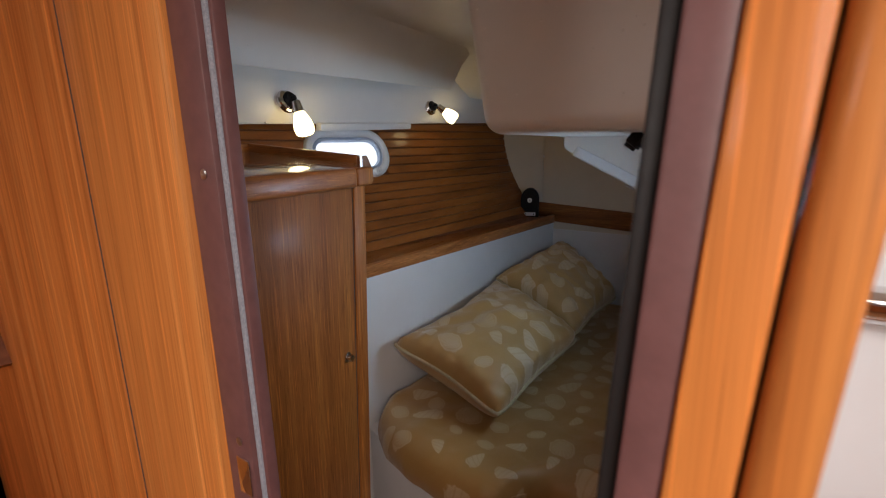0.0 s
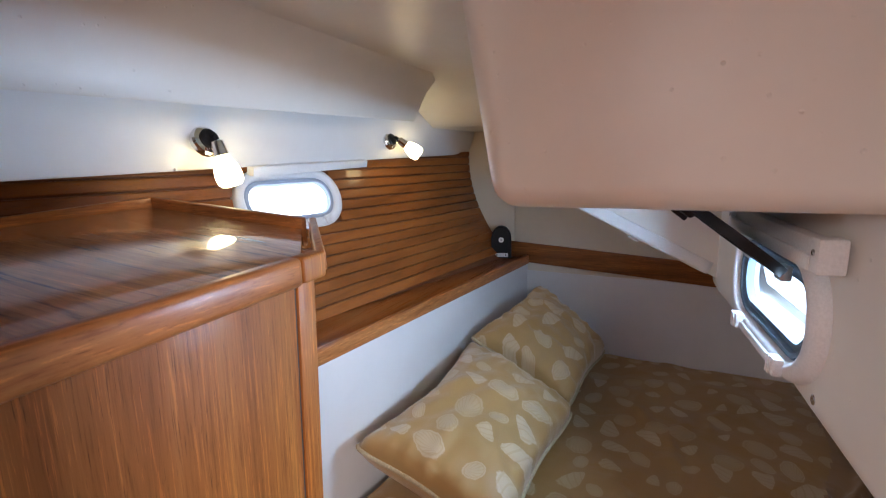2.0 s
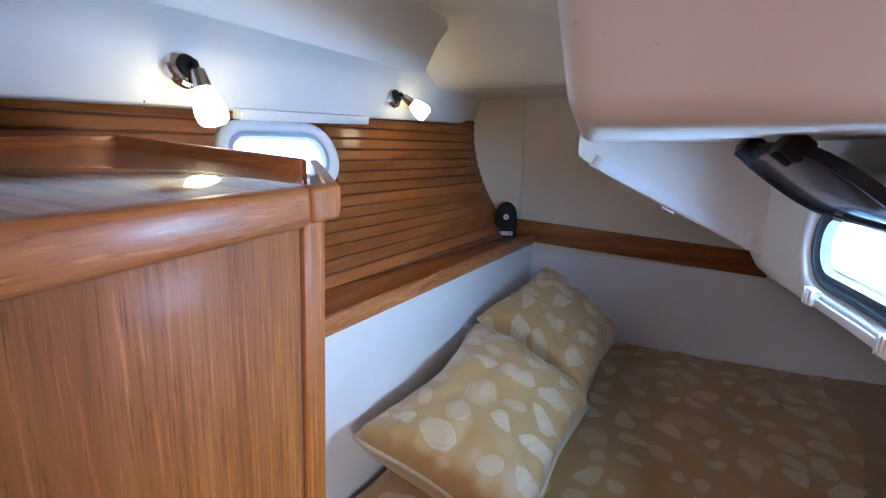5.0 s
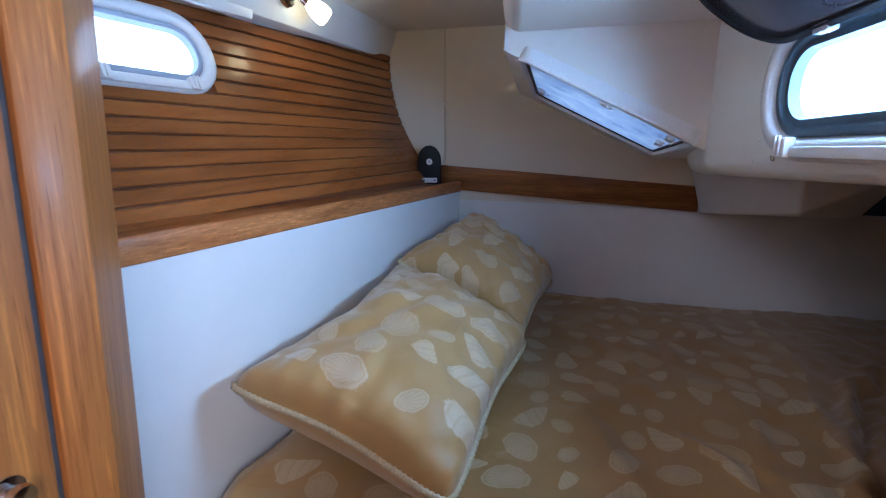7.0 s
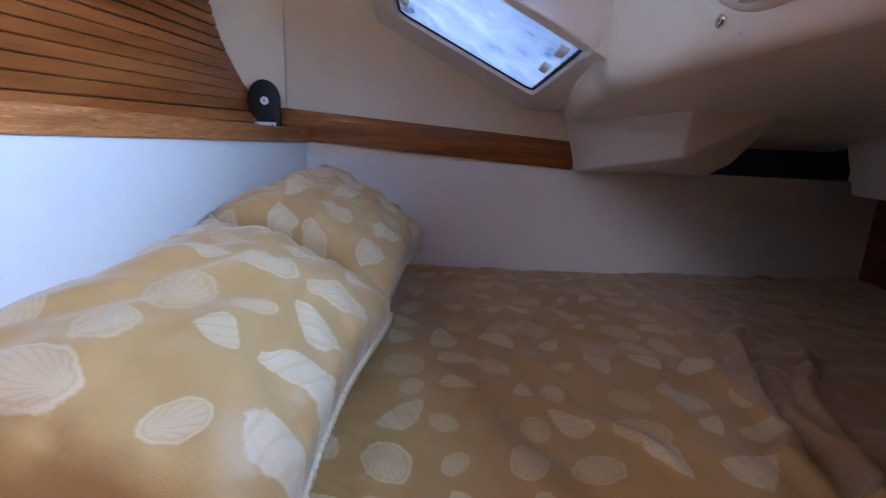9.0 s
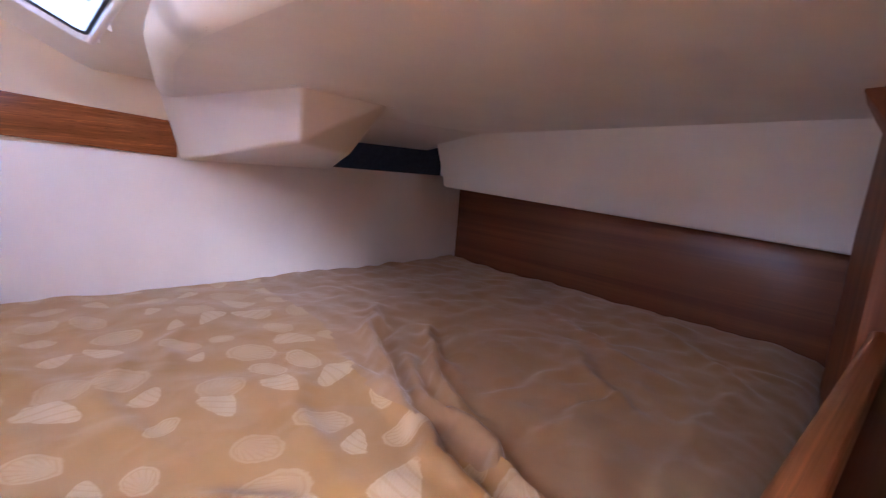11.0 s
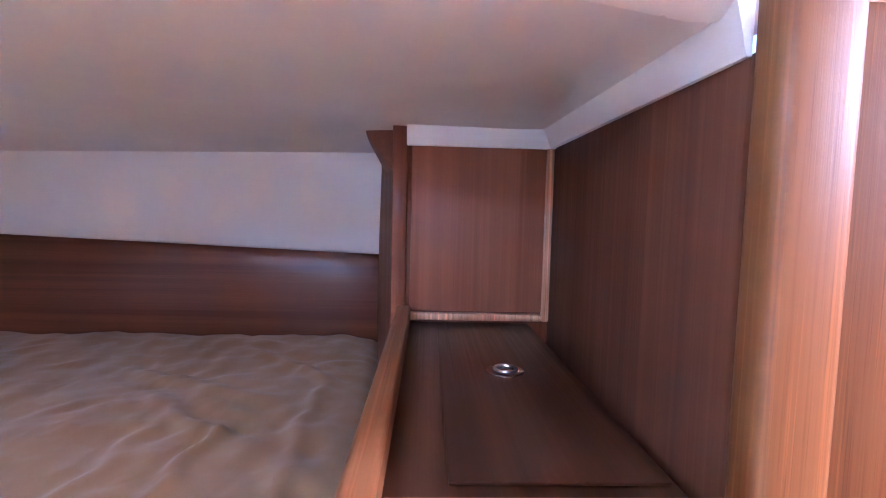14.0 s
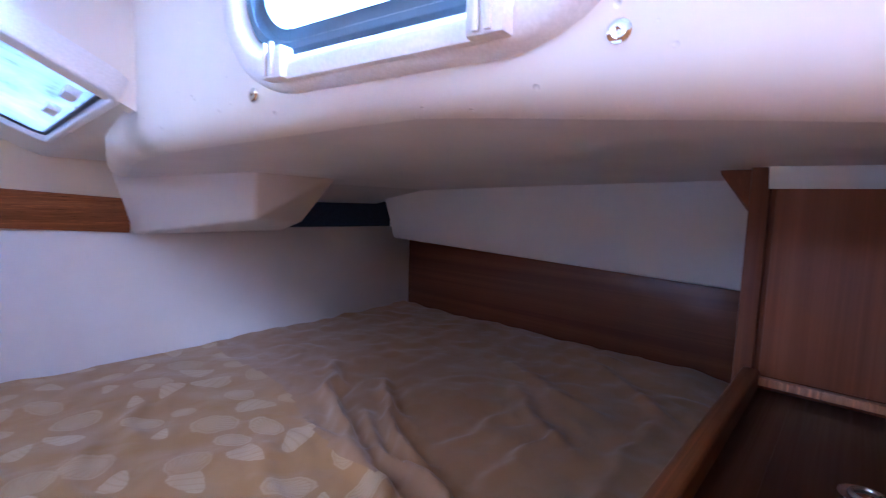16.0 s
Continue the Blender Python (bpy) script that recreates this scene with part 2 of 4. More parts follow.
RUBBER = plain("rubber_gasket", (0.012, 0.015, 0.017), 0.5)
GASKET_PALE = plain("pale_grey_gasket", (0.34, 0.40, 0.50), 0.4)
GASKET = plain("blue_grey_gasket", (0.075, 0.115, 0.15), 0.45)
PLUM = plain("plum_jamb", (0.16, 0.075, 0.075), 0.45, 0, 60, 0.2)
GREY_SEAL = plain("grey_seal", (0.32, 0.36, 0.42), 0.6, 0, 400, 0.35)
SMOKE = plain("smoked_acrylic", (0.045, 0.042, 0.05), 0.12)
STEEL = plain("screw_steel", (0.5, 0.5, 0.5), 0.3, 1.0)
# Near-black that stands in for shade deep in the slot and joints.
GLOOM = plain("painted_gloom", (0.05, 0.05, 0.06), 0.8)
FLOOR_MAT = teak("cabin_sole", "y", (0.16, 0.07, 0.03), (0.25, 0.11, 0.045), (0.32, 0.16, 0.07), 0.3)
BEDCOVER = shell_fabric("gold_bedcover", (0.43, 0.238, 0.068), (0.63, 0.50, 0.32), 9.3, 0.74, 0.038)
PILLOW_MAT = shell_fabric("gold_pillow", (0.45, 0.268, 0.092), (0.69, 0.585, 0.44), 10.0, 0.58, 0.040)
CORD = plain("cream_cord", (0.55, 0.45, 0.28), 0.7, 0, 200, 0.3)
SHADE = glowing("lit_glass_shade", (1.0, 0.82, 0.40), 42.0)
BACKING = shell_fabric("plain_gold_backing", (0.39, 0.225, 0.098), (0.43, 0.28, 0.15), 8.5, 0.15, 0.036)
CLEAR = glass("clear_pane")


def frosted():
    m, nt, b = nodes_of("frosted_acrylic")
    v = tex_coord(nt, (1, 1, 1))
    n = noise_tex(nt, v, 9, 4, 0.6, 0.8)
    t = nt.nodes.new("ShaderNodeBsdfTranslucent")
    link(nt, ramp(nt, n, [(0.30, (0.24, 0.28, 0.38)), (0.40, (0.62, 0.70, 0.84)), (0.66, (0.88, 0.93, 0.98))]), t.inputs[0])
    mx = nt.nodes.new("ShaderNodeMixShader")
    mx.inputs[0].default_value = 0.82
    b.inputs["Roughness"].default_value = 0.25
    link(nt, b.outputs[0], mx.inputs[1])
    link(nt, t.outputs[0], mx.inputs[2])
    link(nt, mx.outputs[0], nt.nodes["Material Output"].inputs[0])
    return m


FROST = frosted()

# ---- mesh helpers ----


def thing(name, base, label, category, group="", kind=""):
    ob = new(name)
    ob.location = base
    return tagged(ob, label, category, group, kind)


def part(name, bm, mat, parent=None, label="", smooth=30):
    me = bpy.data.meshes.new(name)
    bmesh.ops.recalc_face_normals(bm, faces=bm.faces)
    bm.to_mesh(me)
    bm.free()
    me.materials.append(mat)
    for p in me.polygons:
        p.use_smooth = smooth > 0
    if smooth > 0:
        me.set_sharp_from_angle(angle=radians(smooth))
    ob = new(name, me)
    if parent is not None:
        ob.parent = parent
        ob.matrix_parent_inverse = Matrix.Translation(-parent.location)
    if label:
        tagged(ob, label)
    return ob


def setting(name, bm, mat, label, category, smooth=30, parent=None):
    return tagged(part(name, bm, mat, parent, "", smooth), label, category, "", "structure")


def bevelled(bm, width, segments=2, angle=25):
    edges = [e for e in bm.edges if len(e.link_faces) == 2 and e.calc_face_angle(0) > radians(angle)]
    if width > 0:
        bmesh.ops.bevel(bm, geom=edges, offset=width, segments=segments, affect="EDGES", profile=0.5, clamp_overlap=True)
    return bm


def box(x0, x1, y0, y1, z0, z1, bev=0.004, seg=2):
    bm = bmesh.new()
    bmesh.ops.create_cube(bm, size=1, matrix=Matrix.LocRotScale(((x0 + x1) / 2, (y0 + y1) / 2, (z0 + z1) / 2), None, (x1 - x0, y1 - y0, z1 - z0)))
    return bevelled(bm, bev, seg)


def prism(poly, z0, z1, bev=0.004, seg=2):
    """An upright prism on a plan polygon; z1 may be one height or one for each corner."""
    bm = bmesh.new()
    tops = z1 if isinstance(z1, (list, tuple)) else [z1] * len(poly)
    lows = z0 if isinstance(z0, (list, tuple)) else [z0] * len(poly)
    a = [bm.verts.new((x, y, z)) for (x, y), z in zip(poly, lows)]
    b = [bm.verts.new((x, y, z)) for (x, y), z in zip(poly, tops)]
    bm.faces.new(a), bm.faces.new(b)
    for i in range(len(poly)):
        j = (i + 1) % len(poly)
        bm.faces.new((a[i], a[j], b[j], b[i]))
    bmesh.ops.recalc_face_normals(bm, faces=bm.faces)
    return bevelled(bm, bev, seg)


def slab(p, thick, bev=0.003, seg=2):
    """A board whose face is the quad p and whose back lies thick along its normal."""
    q = [Vector(v) for v in p]
    n = (q[1] - q[0]).cross(q[3] - q[0]).normalized() * thick
    bm = bmesh.new()
    a = [bm.verts.new(v) for v in q]
    b = [bm.verts.new(v + n) for v in q]
    bm.faces.new(a), bm.faces.new(b)
    for i in range(4):
        j = (i + 1) % 4
        bm.faces.new((a[i], a[j], b[j], b[i]))
    bmesh.ops.recalc_face_normals(bm, faces=bm.faces)
    return bevelled(bm, bev, seg)


def hull_of(points, bev=0.01, seg=3):
    bm = bmesh.new()
    for p in points:
        bm.verts.new(p)
    bmesh.ops.convex_hull(bm, input=bm.verts)
    bmesh.ops.dissolve_limit(bm, angle_limit=radians(3), verts=bm.verts, edges=bm.edges)
    bmesh.ops.recalc_face_normals(bm, faces=bm.faces)
    return bevelled(bm, bev, seg)


def sheet(fn, us, vs, skip=None, thick=0.02, face=(0, 0, -1)):
    """A grid of points fn(u, v) that faces the cabin, with cells left out where skip says so, and a back and rims behind it."""
    bm = bmesh.new()
    g = [[bm.verts.new(fn(u, v)) for v in vs] for u in us]
    for i in range(len(us) - 1):
        for j in range(len(vs) - 1):
            if skip and skip((us[i] + us[i + 1]) / 2, (vs[j] + vs[j + 1]) / 2):
                continue
            bm.faces.new((g[i][j], g[i + 1][j], g[i + 1][j + 1], g[i][j + 1]))
    bmesh.ops.delete(bm, geom=[v for v in bm.verts if not v.link_faces], context="VERTS")
    bmesh.ops.recalc_face_normals(bm, faces=bm.faces)
    d = Vector(face)
    if sum(f.normal.dot(d) for f in bm.faces) < 0:
        bmesh.ops.reverse_faces(bm, faces=bm.faces)
    bm.normal_update()
    front = list(bm.faces)
    rim = [e for e in bm.edges if len(e.link_faces) == 1]
    back = {v: bm.verts.new(v.co - v.normal * thick) for v in list(bm.verts)}
    for f in front:
        bm.faces.new([back[v] for v in reversed(f.verts)])
    for e in rim:
        a, b = e.verts
        bm.faces.new((a, b, back[b], back[a]))
    return bm


def steps(a, b, n, extra=()):
    return sorted({round(a + (b - a) * i / n, 5) for i in range(n + 1)} | set(extra))


def tube(path, radius, sides=8, close=False, twist=0.0):
    """A tube along points; radius may be a function of the position along it."""
    bm = bmesh.new()
    pts = [Vector(p) for p in path]
    n = len(pts)
    rings = []
    up = Vector((0, 0, 1))
    for i, p in enumerate(pts):
        d = (pts[(i + 1) % n] - pts[i - 1]) if close else (pts[min(i + 1, n - 1)] - pts[max(i - 1, 0)])
        d.normalize()
        s = d.cross(up if abs(d.z) < 0.95 else Vector((1, 0, 0))).normalized()
        t = s.cross(d)
        r = radius(i) if callable(radius) else radius
        rings.append([bm.verts.new(p + (s * math.cos(a) + t * math.sin(a)) * r * (1 + 0.28 * math.cos(3 * (a + twist * i)) * (twist != 0)))
                      for a in (2 * math.pi * k / sides for k in range(sides))])
    for i in range(n if close else n - 1):
        a, b = rings[i], rings[(i + 1) % n]
        for k in range(sides):
            bm.faces.new((a[k], a[(k + 1) % sides], b[(k + 1) % sides], b[k]))
    if not close:
        bm.faces.new(rings[0]), bm.faces.new(rings[-1])
    return bm


def lathe(profile, origin, axis, sides=24):
    """Turned shape: (distance along axis, radius) pairs."""
    o, d = Vector(origin), Vector(axis).normalized()
    s = d.cross(Vector((0, 0, 1)) if abs(d.z) < 0.95 else Vector((1, 0, 0))).normalized()
    t = s.cross(d)
    bm = bmesh.new()
    rings = [[bm.verts.new(o + d * h + (s * math.cos(a) + t * math.sin(a)) * r) for a in (2 * math.pi * k / sides for k in range(sides))] for h, r in profile]
    for a, b in zip(rings, rings[1:]):
        for k in range(sides):
            bm.faces.new((a[k], a[(k + 1) % sides], b[(k + 1) % sides], b[k]))
    bm.faces.new(rings[0]), bm.faces.new(rings[-1])
    return bm


def round_rect(w, h, r, n=8):
    pts = []
    for cx, cy, a0 in ((w / 2 - r, h / 2 - r, 0), (-w / 2 + r, h / 2 - r, 90), (-w / 2 + r, -h / 2 + r, 180), (w / 2 - r, -h / 2 + r, 270)):
        pts += [(cx + r * math.cos(radians(a0 + 90 * k / n)), cy + r * math.sin(radians(a0 + 90 * k / n))) for k in range(n + 1)]
    return pts


def ring(origin, u, v, w, h, r, profile):
    """A frame round a rounded rectangle, swept through (inset, height) pairs and closed."""
    o, u, v = Vector(origin), Vector(u).normalized(), Vector(v).normalized()
    n = u.cross(v)
    bm = bmesh.new()
    loops = []
    for inset, height in profile:
        loops.append([bm.verts.new(o + u * a + v * b + n * height) for a, b in round_rect(w - 2 * inset, h - 2 * inset, max(r - inset, 0.004))])
    m = len(loops)
    for i in range(m):
        a, b = loops[i], loops[(i + 1) % m]
        for k in range(len(a)):
            bm.faces.new((a[k], a[(k + 1) % len(a)], b[(k + 1) % len(a)], b[k]))
    return bm


def plate(origin, u, v, w, h, r, thick, bev=0.0):
    o, u, v = Vector(origin), Vector(u).normalized(), Vector(v).normalized()
    n = u.cross(v)
    bm = bmesh.new()
    pts = round_rect(w, h, r)
    a = [bm.verts.new(o + u * x + v * y) for x, y in pts]
    b = [bm.verts.new(o + u * x + v * y + n * thick) for x, y in pts]
    bm.faces.new(a), bm.faces.new(b)
    for i in range(len(pts)):
        j = (i + 1) % len(pts)
        bm.faces.new((a[i], a[j], b[j], b[i]))
    bmesh.ops.recalc_face_normals(bm, faces=bm.faces)
    return bevelled(bm, bev, 2, 40)


def block_at(origin, u, v, a0, a1, b0, b1, n0, n1, bev=0.003):
    """A box in the axes u, v and their normal at origin."""
    o, u, v = Vector(origin), Vector(u).normalized(), Vector(v).normalized()
    n = u.cross(v)
    m = Matrix((u, v, n)).transposed().to_4x4()
    m.translation = o
    bm = box(a0, a1, b0, b1, n0, n1, bev)
    bmesh.ops.transform(bm, matrix=m, verts=bm.verts)
    return bm


# ---- plan ----
def y_aft(x):
    return 2.742 + 0.0524 * x


def x_hull(y, z):
    bow = max(0.0, 1 - ((z - 1.4) / 0.27) ** 2) * max(0.0, min(1.0, (y - 2.2) / 0.5))
    return -0.936 - 0.398 * (z - 1.4) + 0.453 * (z - 1.4) ** 2 - 0.208 * (2.7 - y) - 0.030 * bow


def x_lip(y):
    return -1.126 + 0.066 * (y - 1.2)


def z_lip(y):
    return 1.621 + 0.025 * (y - 1.2)


def x_port(y):
    """The cockpit side wall that holds the opening port."""
    pts = [(0.4, 0.20), (0.85, 0.193), (1.05, 0.185), (1.23, 0.158), (1.55, 0.112), (1.83, 0.080), (2.0, 0.062), (2.2, 0.078), (2.45, 0.13), (2.9, 0.225)]
    for (a, p), (b, q) in zip(pts, pts[1:]):
        if y <= b:
            return p + (q - p) * (y - a) / (b - a)
    return pts[-1][1]


def z_low(y, x=0.2):
    g = max(0.0, min(1.0, (1.45 - y) / 0.4))
    return 1.245 - 0.027 * (y - 1.28) + g * (0.05 * (min(x, 1.0) - 0.5) - 0.030)


def x_shelf(y):
    return -0.871 + 0.116 * (y - 1.2)


# floor and closing walls
setting("floor", box(-1.7, 1.7, -2.2, 3.1, -0.04, 0.0, 0), FLOOR_MAT, "varnished teak cabin sole", "floor")

# aft bulkhead: white lining below, cream vinyl panels above, an open locker slot at its end
setting("wall_aft", slab([(-1.4, y_aft(-1.4), 0), (1.6, y_aft(1.6), 0), (1.6, y_aft(1.6), 1.040), (-1.4, y_aft(-1.4), 1.075)], -0.03, 0.002), LINER,
        "white fabric-lined lower aft bulkhead behind the bunk", "wall")
setting("wall_aft_upper", slab([(-1.5, y_aft(-1.5) + 0.004, 1.05), (0.66, y_aft(0.66) + 0.004, 1.03), (0.66, y_aft(0.66) + 0.004, 2.0), (-1.5, y_aft(-1.5) + 0.004, 2.0)], -0.03, 0), VINYL,
        "cream vinyl upper aft bulkhead", "wall")


def panel_on_aft(x0, x1, z0l, z0r, z1l, z1r, out, th=0.006, bev=0.002):
    return slab([(x0, y_aft(x0) - out, z0l), (x1, y_aft(x1) - out, z0r), (x1, y_aft(x1) - out, z1r), (x0, y_aft(x0) - out, z1l)], -th, bev)


setting("panel_aft_outboard", panel_on_aft(-1.2, -0.775, 1.13, 1.13, 1.775, 1.775, 0.004), VINYL, "cream vinyl lining panel by the hull", "wall panel")
setting("panel_aft_inboard", panel_on_aft(-0.771, 0.24, 1.13, 1.08, 1.775, 1.775, 0.004), VINYL, "cream vinyl lining panel under the hatch", "wall panel")
setting("trim_aft", panel_on_aft(-0.80, 0.243, 1.118, 1.046, 1.218, 1.146, 0.014, 0.012, 0.003), TEAK_X, "varnished teak trim board along the aft bulkhead", "trim")
# The shade inside the slot is put into this back's dark colour.
setting("slot_back", box(0.5, 1.7, 3.02, 3.05, 0.9, 1.4, 0), GLOOM, "back of the open slot, coloured dark for its shade", "wall")

# hull side: backing and slats of the ceiling strips
WIN_L = (1.617, 1.513)


def in_left_port(y, z):
    return abs(y - WIN_L[0]) < 0.165 and abs(z - WIN_L[1]) < 0.075


setting("wall_hull", sheet(lambda y, z: (x_hull(y, z) - 0.008, y, z), steps(0.45, 2.72, 20, (1.452, 1.782)), steps(1.06, 1.95, 16, (1.438, 1.588)), in_left_port, 0.02, (1, 0, 0)),
        TEAK_DARK_Y, "dark backing of the slatted hull side", "wall")

# ceilings
def z_top(x, y):
    f = max(0.0, min(1.0, (y - 1.93) / 0.36))
    return 1.93 - 0.162 * f * f * (2.2 - 1.2 * f) - 0.02 * (x + 0.4) ** 2 * (1 - f)


setting("ceiling", sheet(lambda x, y: (x, y, z_top(x, y)), steps(-1.6, 0.9, 14), steps(0.47, 2.8, 30, (1.93, 2.0, 2.1, 2.2, 2.29)), None, 0.02), GEL, "white moulded upper deckhead", "ceiling", 25)
ROUND = 0.045
YS = steps(0.98, 3.06, 30, (1.30, 1.66))
setting("ceiling_low", sheet(lambda s, y: (x_port(y) + ROUND + s * (1.7 - ROUND - x_port(y)), y, z_low(y, x_port(y) + ROUND + s * (1.7 - ROUND - x_port(y)))), steps(0, 1, 10), YS, None, 0.02), GEL_LOW,
        "white gelcoat underside of the cockpit sole", "ceiling")


# cockpit side wall with the opening port, rounded into the low ceiling
def in_right_port(y, k):
    return 1.30 < y < 1.66 and 1.31 < k < 1.46


def port_wall(y, k):
    if k < 1.0:
        a = (1 - k) * math.pi / 2
        return (x_port(y) + ROUND * (1 - math.cos(a)), y, z_low(y) + ROUND * (1 - math.sin(a)))
    return (x_port(y), y, max(k, z_low(y) + ROUND + 0.001 * (k - 1)))


ARC = [0.0, 0.125, 0.25, 0.375, 0.5, 0.625, 0.75, 0.875, 0.999]
setting("wall_cockpit", sheet(port_wall, sorted(set(steps(0.55, 0.97, 4) + [y for y in YS if y < 2.05])), ARC + steps(1.305, 1.95, 14, (1.31, 1.46)), in_right_port, 0.012, (-1, 0, 0)), GEL,
        "white moulded cockpit side with an opening port", "wall", 60)

# hanging seat moulding: front, side, underside
def seat_moulding():
    bm = bmesh.new()
    low = [(-0.272, 1.072), (0.23, 1.072), (0.10, 2.03), (-0.405, 1.995)]
    high = [(-0.345, 1.085), (0.23, 1.085), (0.10, 2.03), (-0.47, 1.995)]
    a = [bm.verts.new((x, y, 1.563)) for x, y in low]
    b = [bm.verts.new((x, y, 1.96)) for x, y in high]
    bm.faces.new(a), bm.faces.new(b)
    for i in range(4):
        bm.faces.new((a[i], a[(i + 1) % 4], b[(i + 1) % 4], b[i]))
    bmesh.ops.recalc_face_normals(bm, faces=bm.faces)
    edges = [e for e in bm.edges if min(v.co.z for v in e.verts) < 1.6 and not all(v.co.x > 0.09 for v in e.verts) and not all(v.co.y > 1.9 for v in e.verts)]
    bmesh.ops.bevel(bm, geom=edges, offset=0.034, segments=6, affect="EDGES", profile=0.5)
    return bm


setting("seat_moulding", seat_moulding(), GEL, "white moulded underside of the cockpit seat", "ceiling moulding", 60)
# end wall of the recess under the seat, above the sloping hatch
bm = bmesh.new()
fr = [(-0.404, 1.70), (-0.404, 1.522), (0.025, 1.303), (0.085, 1.273), (0.16, 1.25), (0.16, 1.70)]
fa = [bm.verts.new((x, 1.955, z)) for x, z in fr]
fb = [bm.verts.new((x, 1.99, z)) for x, z in fr]
bm.faces.new(fa), bm.faces.new(fb)
for i in range(6):
    bm.faces.new((fa[i], fa[(i + 1) % 6], fb[(i + 1) % 6], fb[i]))
setting("seat_end", bevelled(bm, 0.008, 3), GEL, "white moulded end of the seat recess above a hatch", "ceiling moulding", 60)

# sloping deckhead round the hatch
def z_slope(x, y):
    return max(1.525 - 0.50 * (x + 0.404) - 0.06 * (y - 1.955), z_low(y) + 0.046)


def slope(s, y):
    xl = -0.407 - 0.078 * (y - 1.955)
    x = xl + s * (x_port(y) - xl)
    return (x, y, z_slope(x, y))


HO, HU, HV = Vector((-0.168, 2.20, 1.385)), Vector((1.0, 0.0, -0.5)).normalized(), Vector((-0.03, 1.0, -0.06)).normalized()
setting("ceiling_slope", sheet(slope, steps(0, 1, 20), steps(1.965, 2.78, 20), lambda s, y: -0.379 < slope(s, y)[0] < 0.036 and 1.97 < y < 2.435, 0.012), GEL,
        "white sloping deckhead round a hatch", "ceiling")
setting("seat_side", slab([(-0.398, 1.992, 1.526), (-0.462, 2.79, 1.512), (-0.50, 2.79, 1.97), (-0.465, 1.992, 1.97)], 0.02, 0.0), GEL, "white moulded side of the seat", "wall")

# lamp band under the side deck and its overhanging soffit
def band(y, k):
    prof = [(-0.14, 0.004), (0.0, 0.0), (0.004, 0.004), (0.03, 0.06), (0.05, 0.14), (0.055, 0.33)]
    dx, dz = prof[k]
    return (x_lip(y) + dx, y, z_lip(y) + dz)


setting("lamp_band", sheet(lambda y, k: band(y, int(k)), steps(0.47, 2.725, 12), [0, 1, 2, 3, 4, 5], None, 0.008, (0.7, 0, -0.7)), LINER, "white padded band that carries the reading lamps", "wall lining", 50)


def soffit(y, k):
    prof = [(-0.012, 0.008), (0.0, 0.0), (0.004, 0.005), (0.012, 0.05), (0.024, 0.10), (0.05, 0.145), (0.10, 0.175), (0.2, 0.19)]
    dx, dz = prof[k]
    return (-0.895 + dx, y + 0.55 * max(0.0, dz) * (y > 1.92), 1.752 + 0.022 * (y - 1.2) + dz)


setting("soffit", sheet(lambda y, k: soffit(y, int(k)), steps(0.47, 1.93, 14), list(range(8)), None, 0.012, (0.7, 0, -0.7)), GEL, "white side-deck lining panel with a drooping edge", "ceiling moulding", 60)
def edge_arc(y, k):
    if k > 0.9995:
        x = x_port(y)
        return (x, y, z_slope(x, y))
    return port_wall(y, k)


setting("ceiling_edge", sheet(edge_arc, [y for y in YS if y > 1.95 and y < 2.85], ARC + [1.0], None, 0.01, (-0.7, 0, -0.7)), GEL,
        "white rounded edge between the sloping and the low deckhead", "ceiling moulding", 60)
setting("wall_hull_outer", box(-1.62, -1.58, 0.53, 3.1, 0, 1.42, 0), LINER, "plain hull side behind the locker", "wall")

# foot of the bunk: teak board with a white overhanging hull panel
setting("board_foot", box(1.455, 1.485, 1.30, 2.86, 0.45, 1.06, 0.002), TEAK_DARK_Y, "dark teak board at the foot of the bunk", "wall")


def foot_panel(y, k):
    prof = [(0.17, 0.012), (0.012, -0.004), (0.0, 0.004), (-0.012, 0.05), (-0.045, 0.14), (-0.075, 0.24), (-0.09, 0.30)]
    dx, dz = prof[k]
    f = (y - 1.372) / 1.33
    return (1.292 - 0.05 * f + dx, y, 0.955 + 0.048 * f + dz)


setting("wall_foot_panel", sheet(lambda y, k: foot_panel(y, int(k)), steps(1.30, 2.70, 14), list(range(7)), None, 0.01, (-0.7, 0, -0.7)), LINER,
        "white overhanging hull lining above the foot board", "wall", 50)
setting("wall_foot_side", box(1.50, 1.53, 0.4, 3.1, 0, 1.4, 0), LINER, "plain hull side", "wall")

# moulded box under the low ceiling at the aft bulkhead
setting("ceiling_box", hull_of([(0.196, 2.75, 1.235), (0.36, 2.19, 1.235), (0.62, 2.23, 1.235), (0.86, 2.78, 1.23),
                                (0.250, 2.75, 1.040), (0.385, 2.25, 1.106), (0.60, 2.40, 1.090), (0.745, 2.775, 1.040)], 0.010, 3), GEL_LOW,
        "white moulded box under the cockpit sole", "ceiling moulding")
setting("slot_lintel", slab([(0.60, 2.40, 1.222), (1.25, 2.40, 1.222), (1.25, 2.84, 1.150), (0.60, 2.80, 1.150)], 0.01, 0.001), GEL_LOW, "white lining above the dark slot", "ceiling moulding")

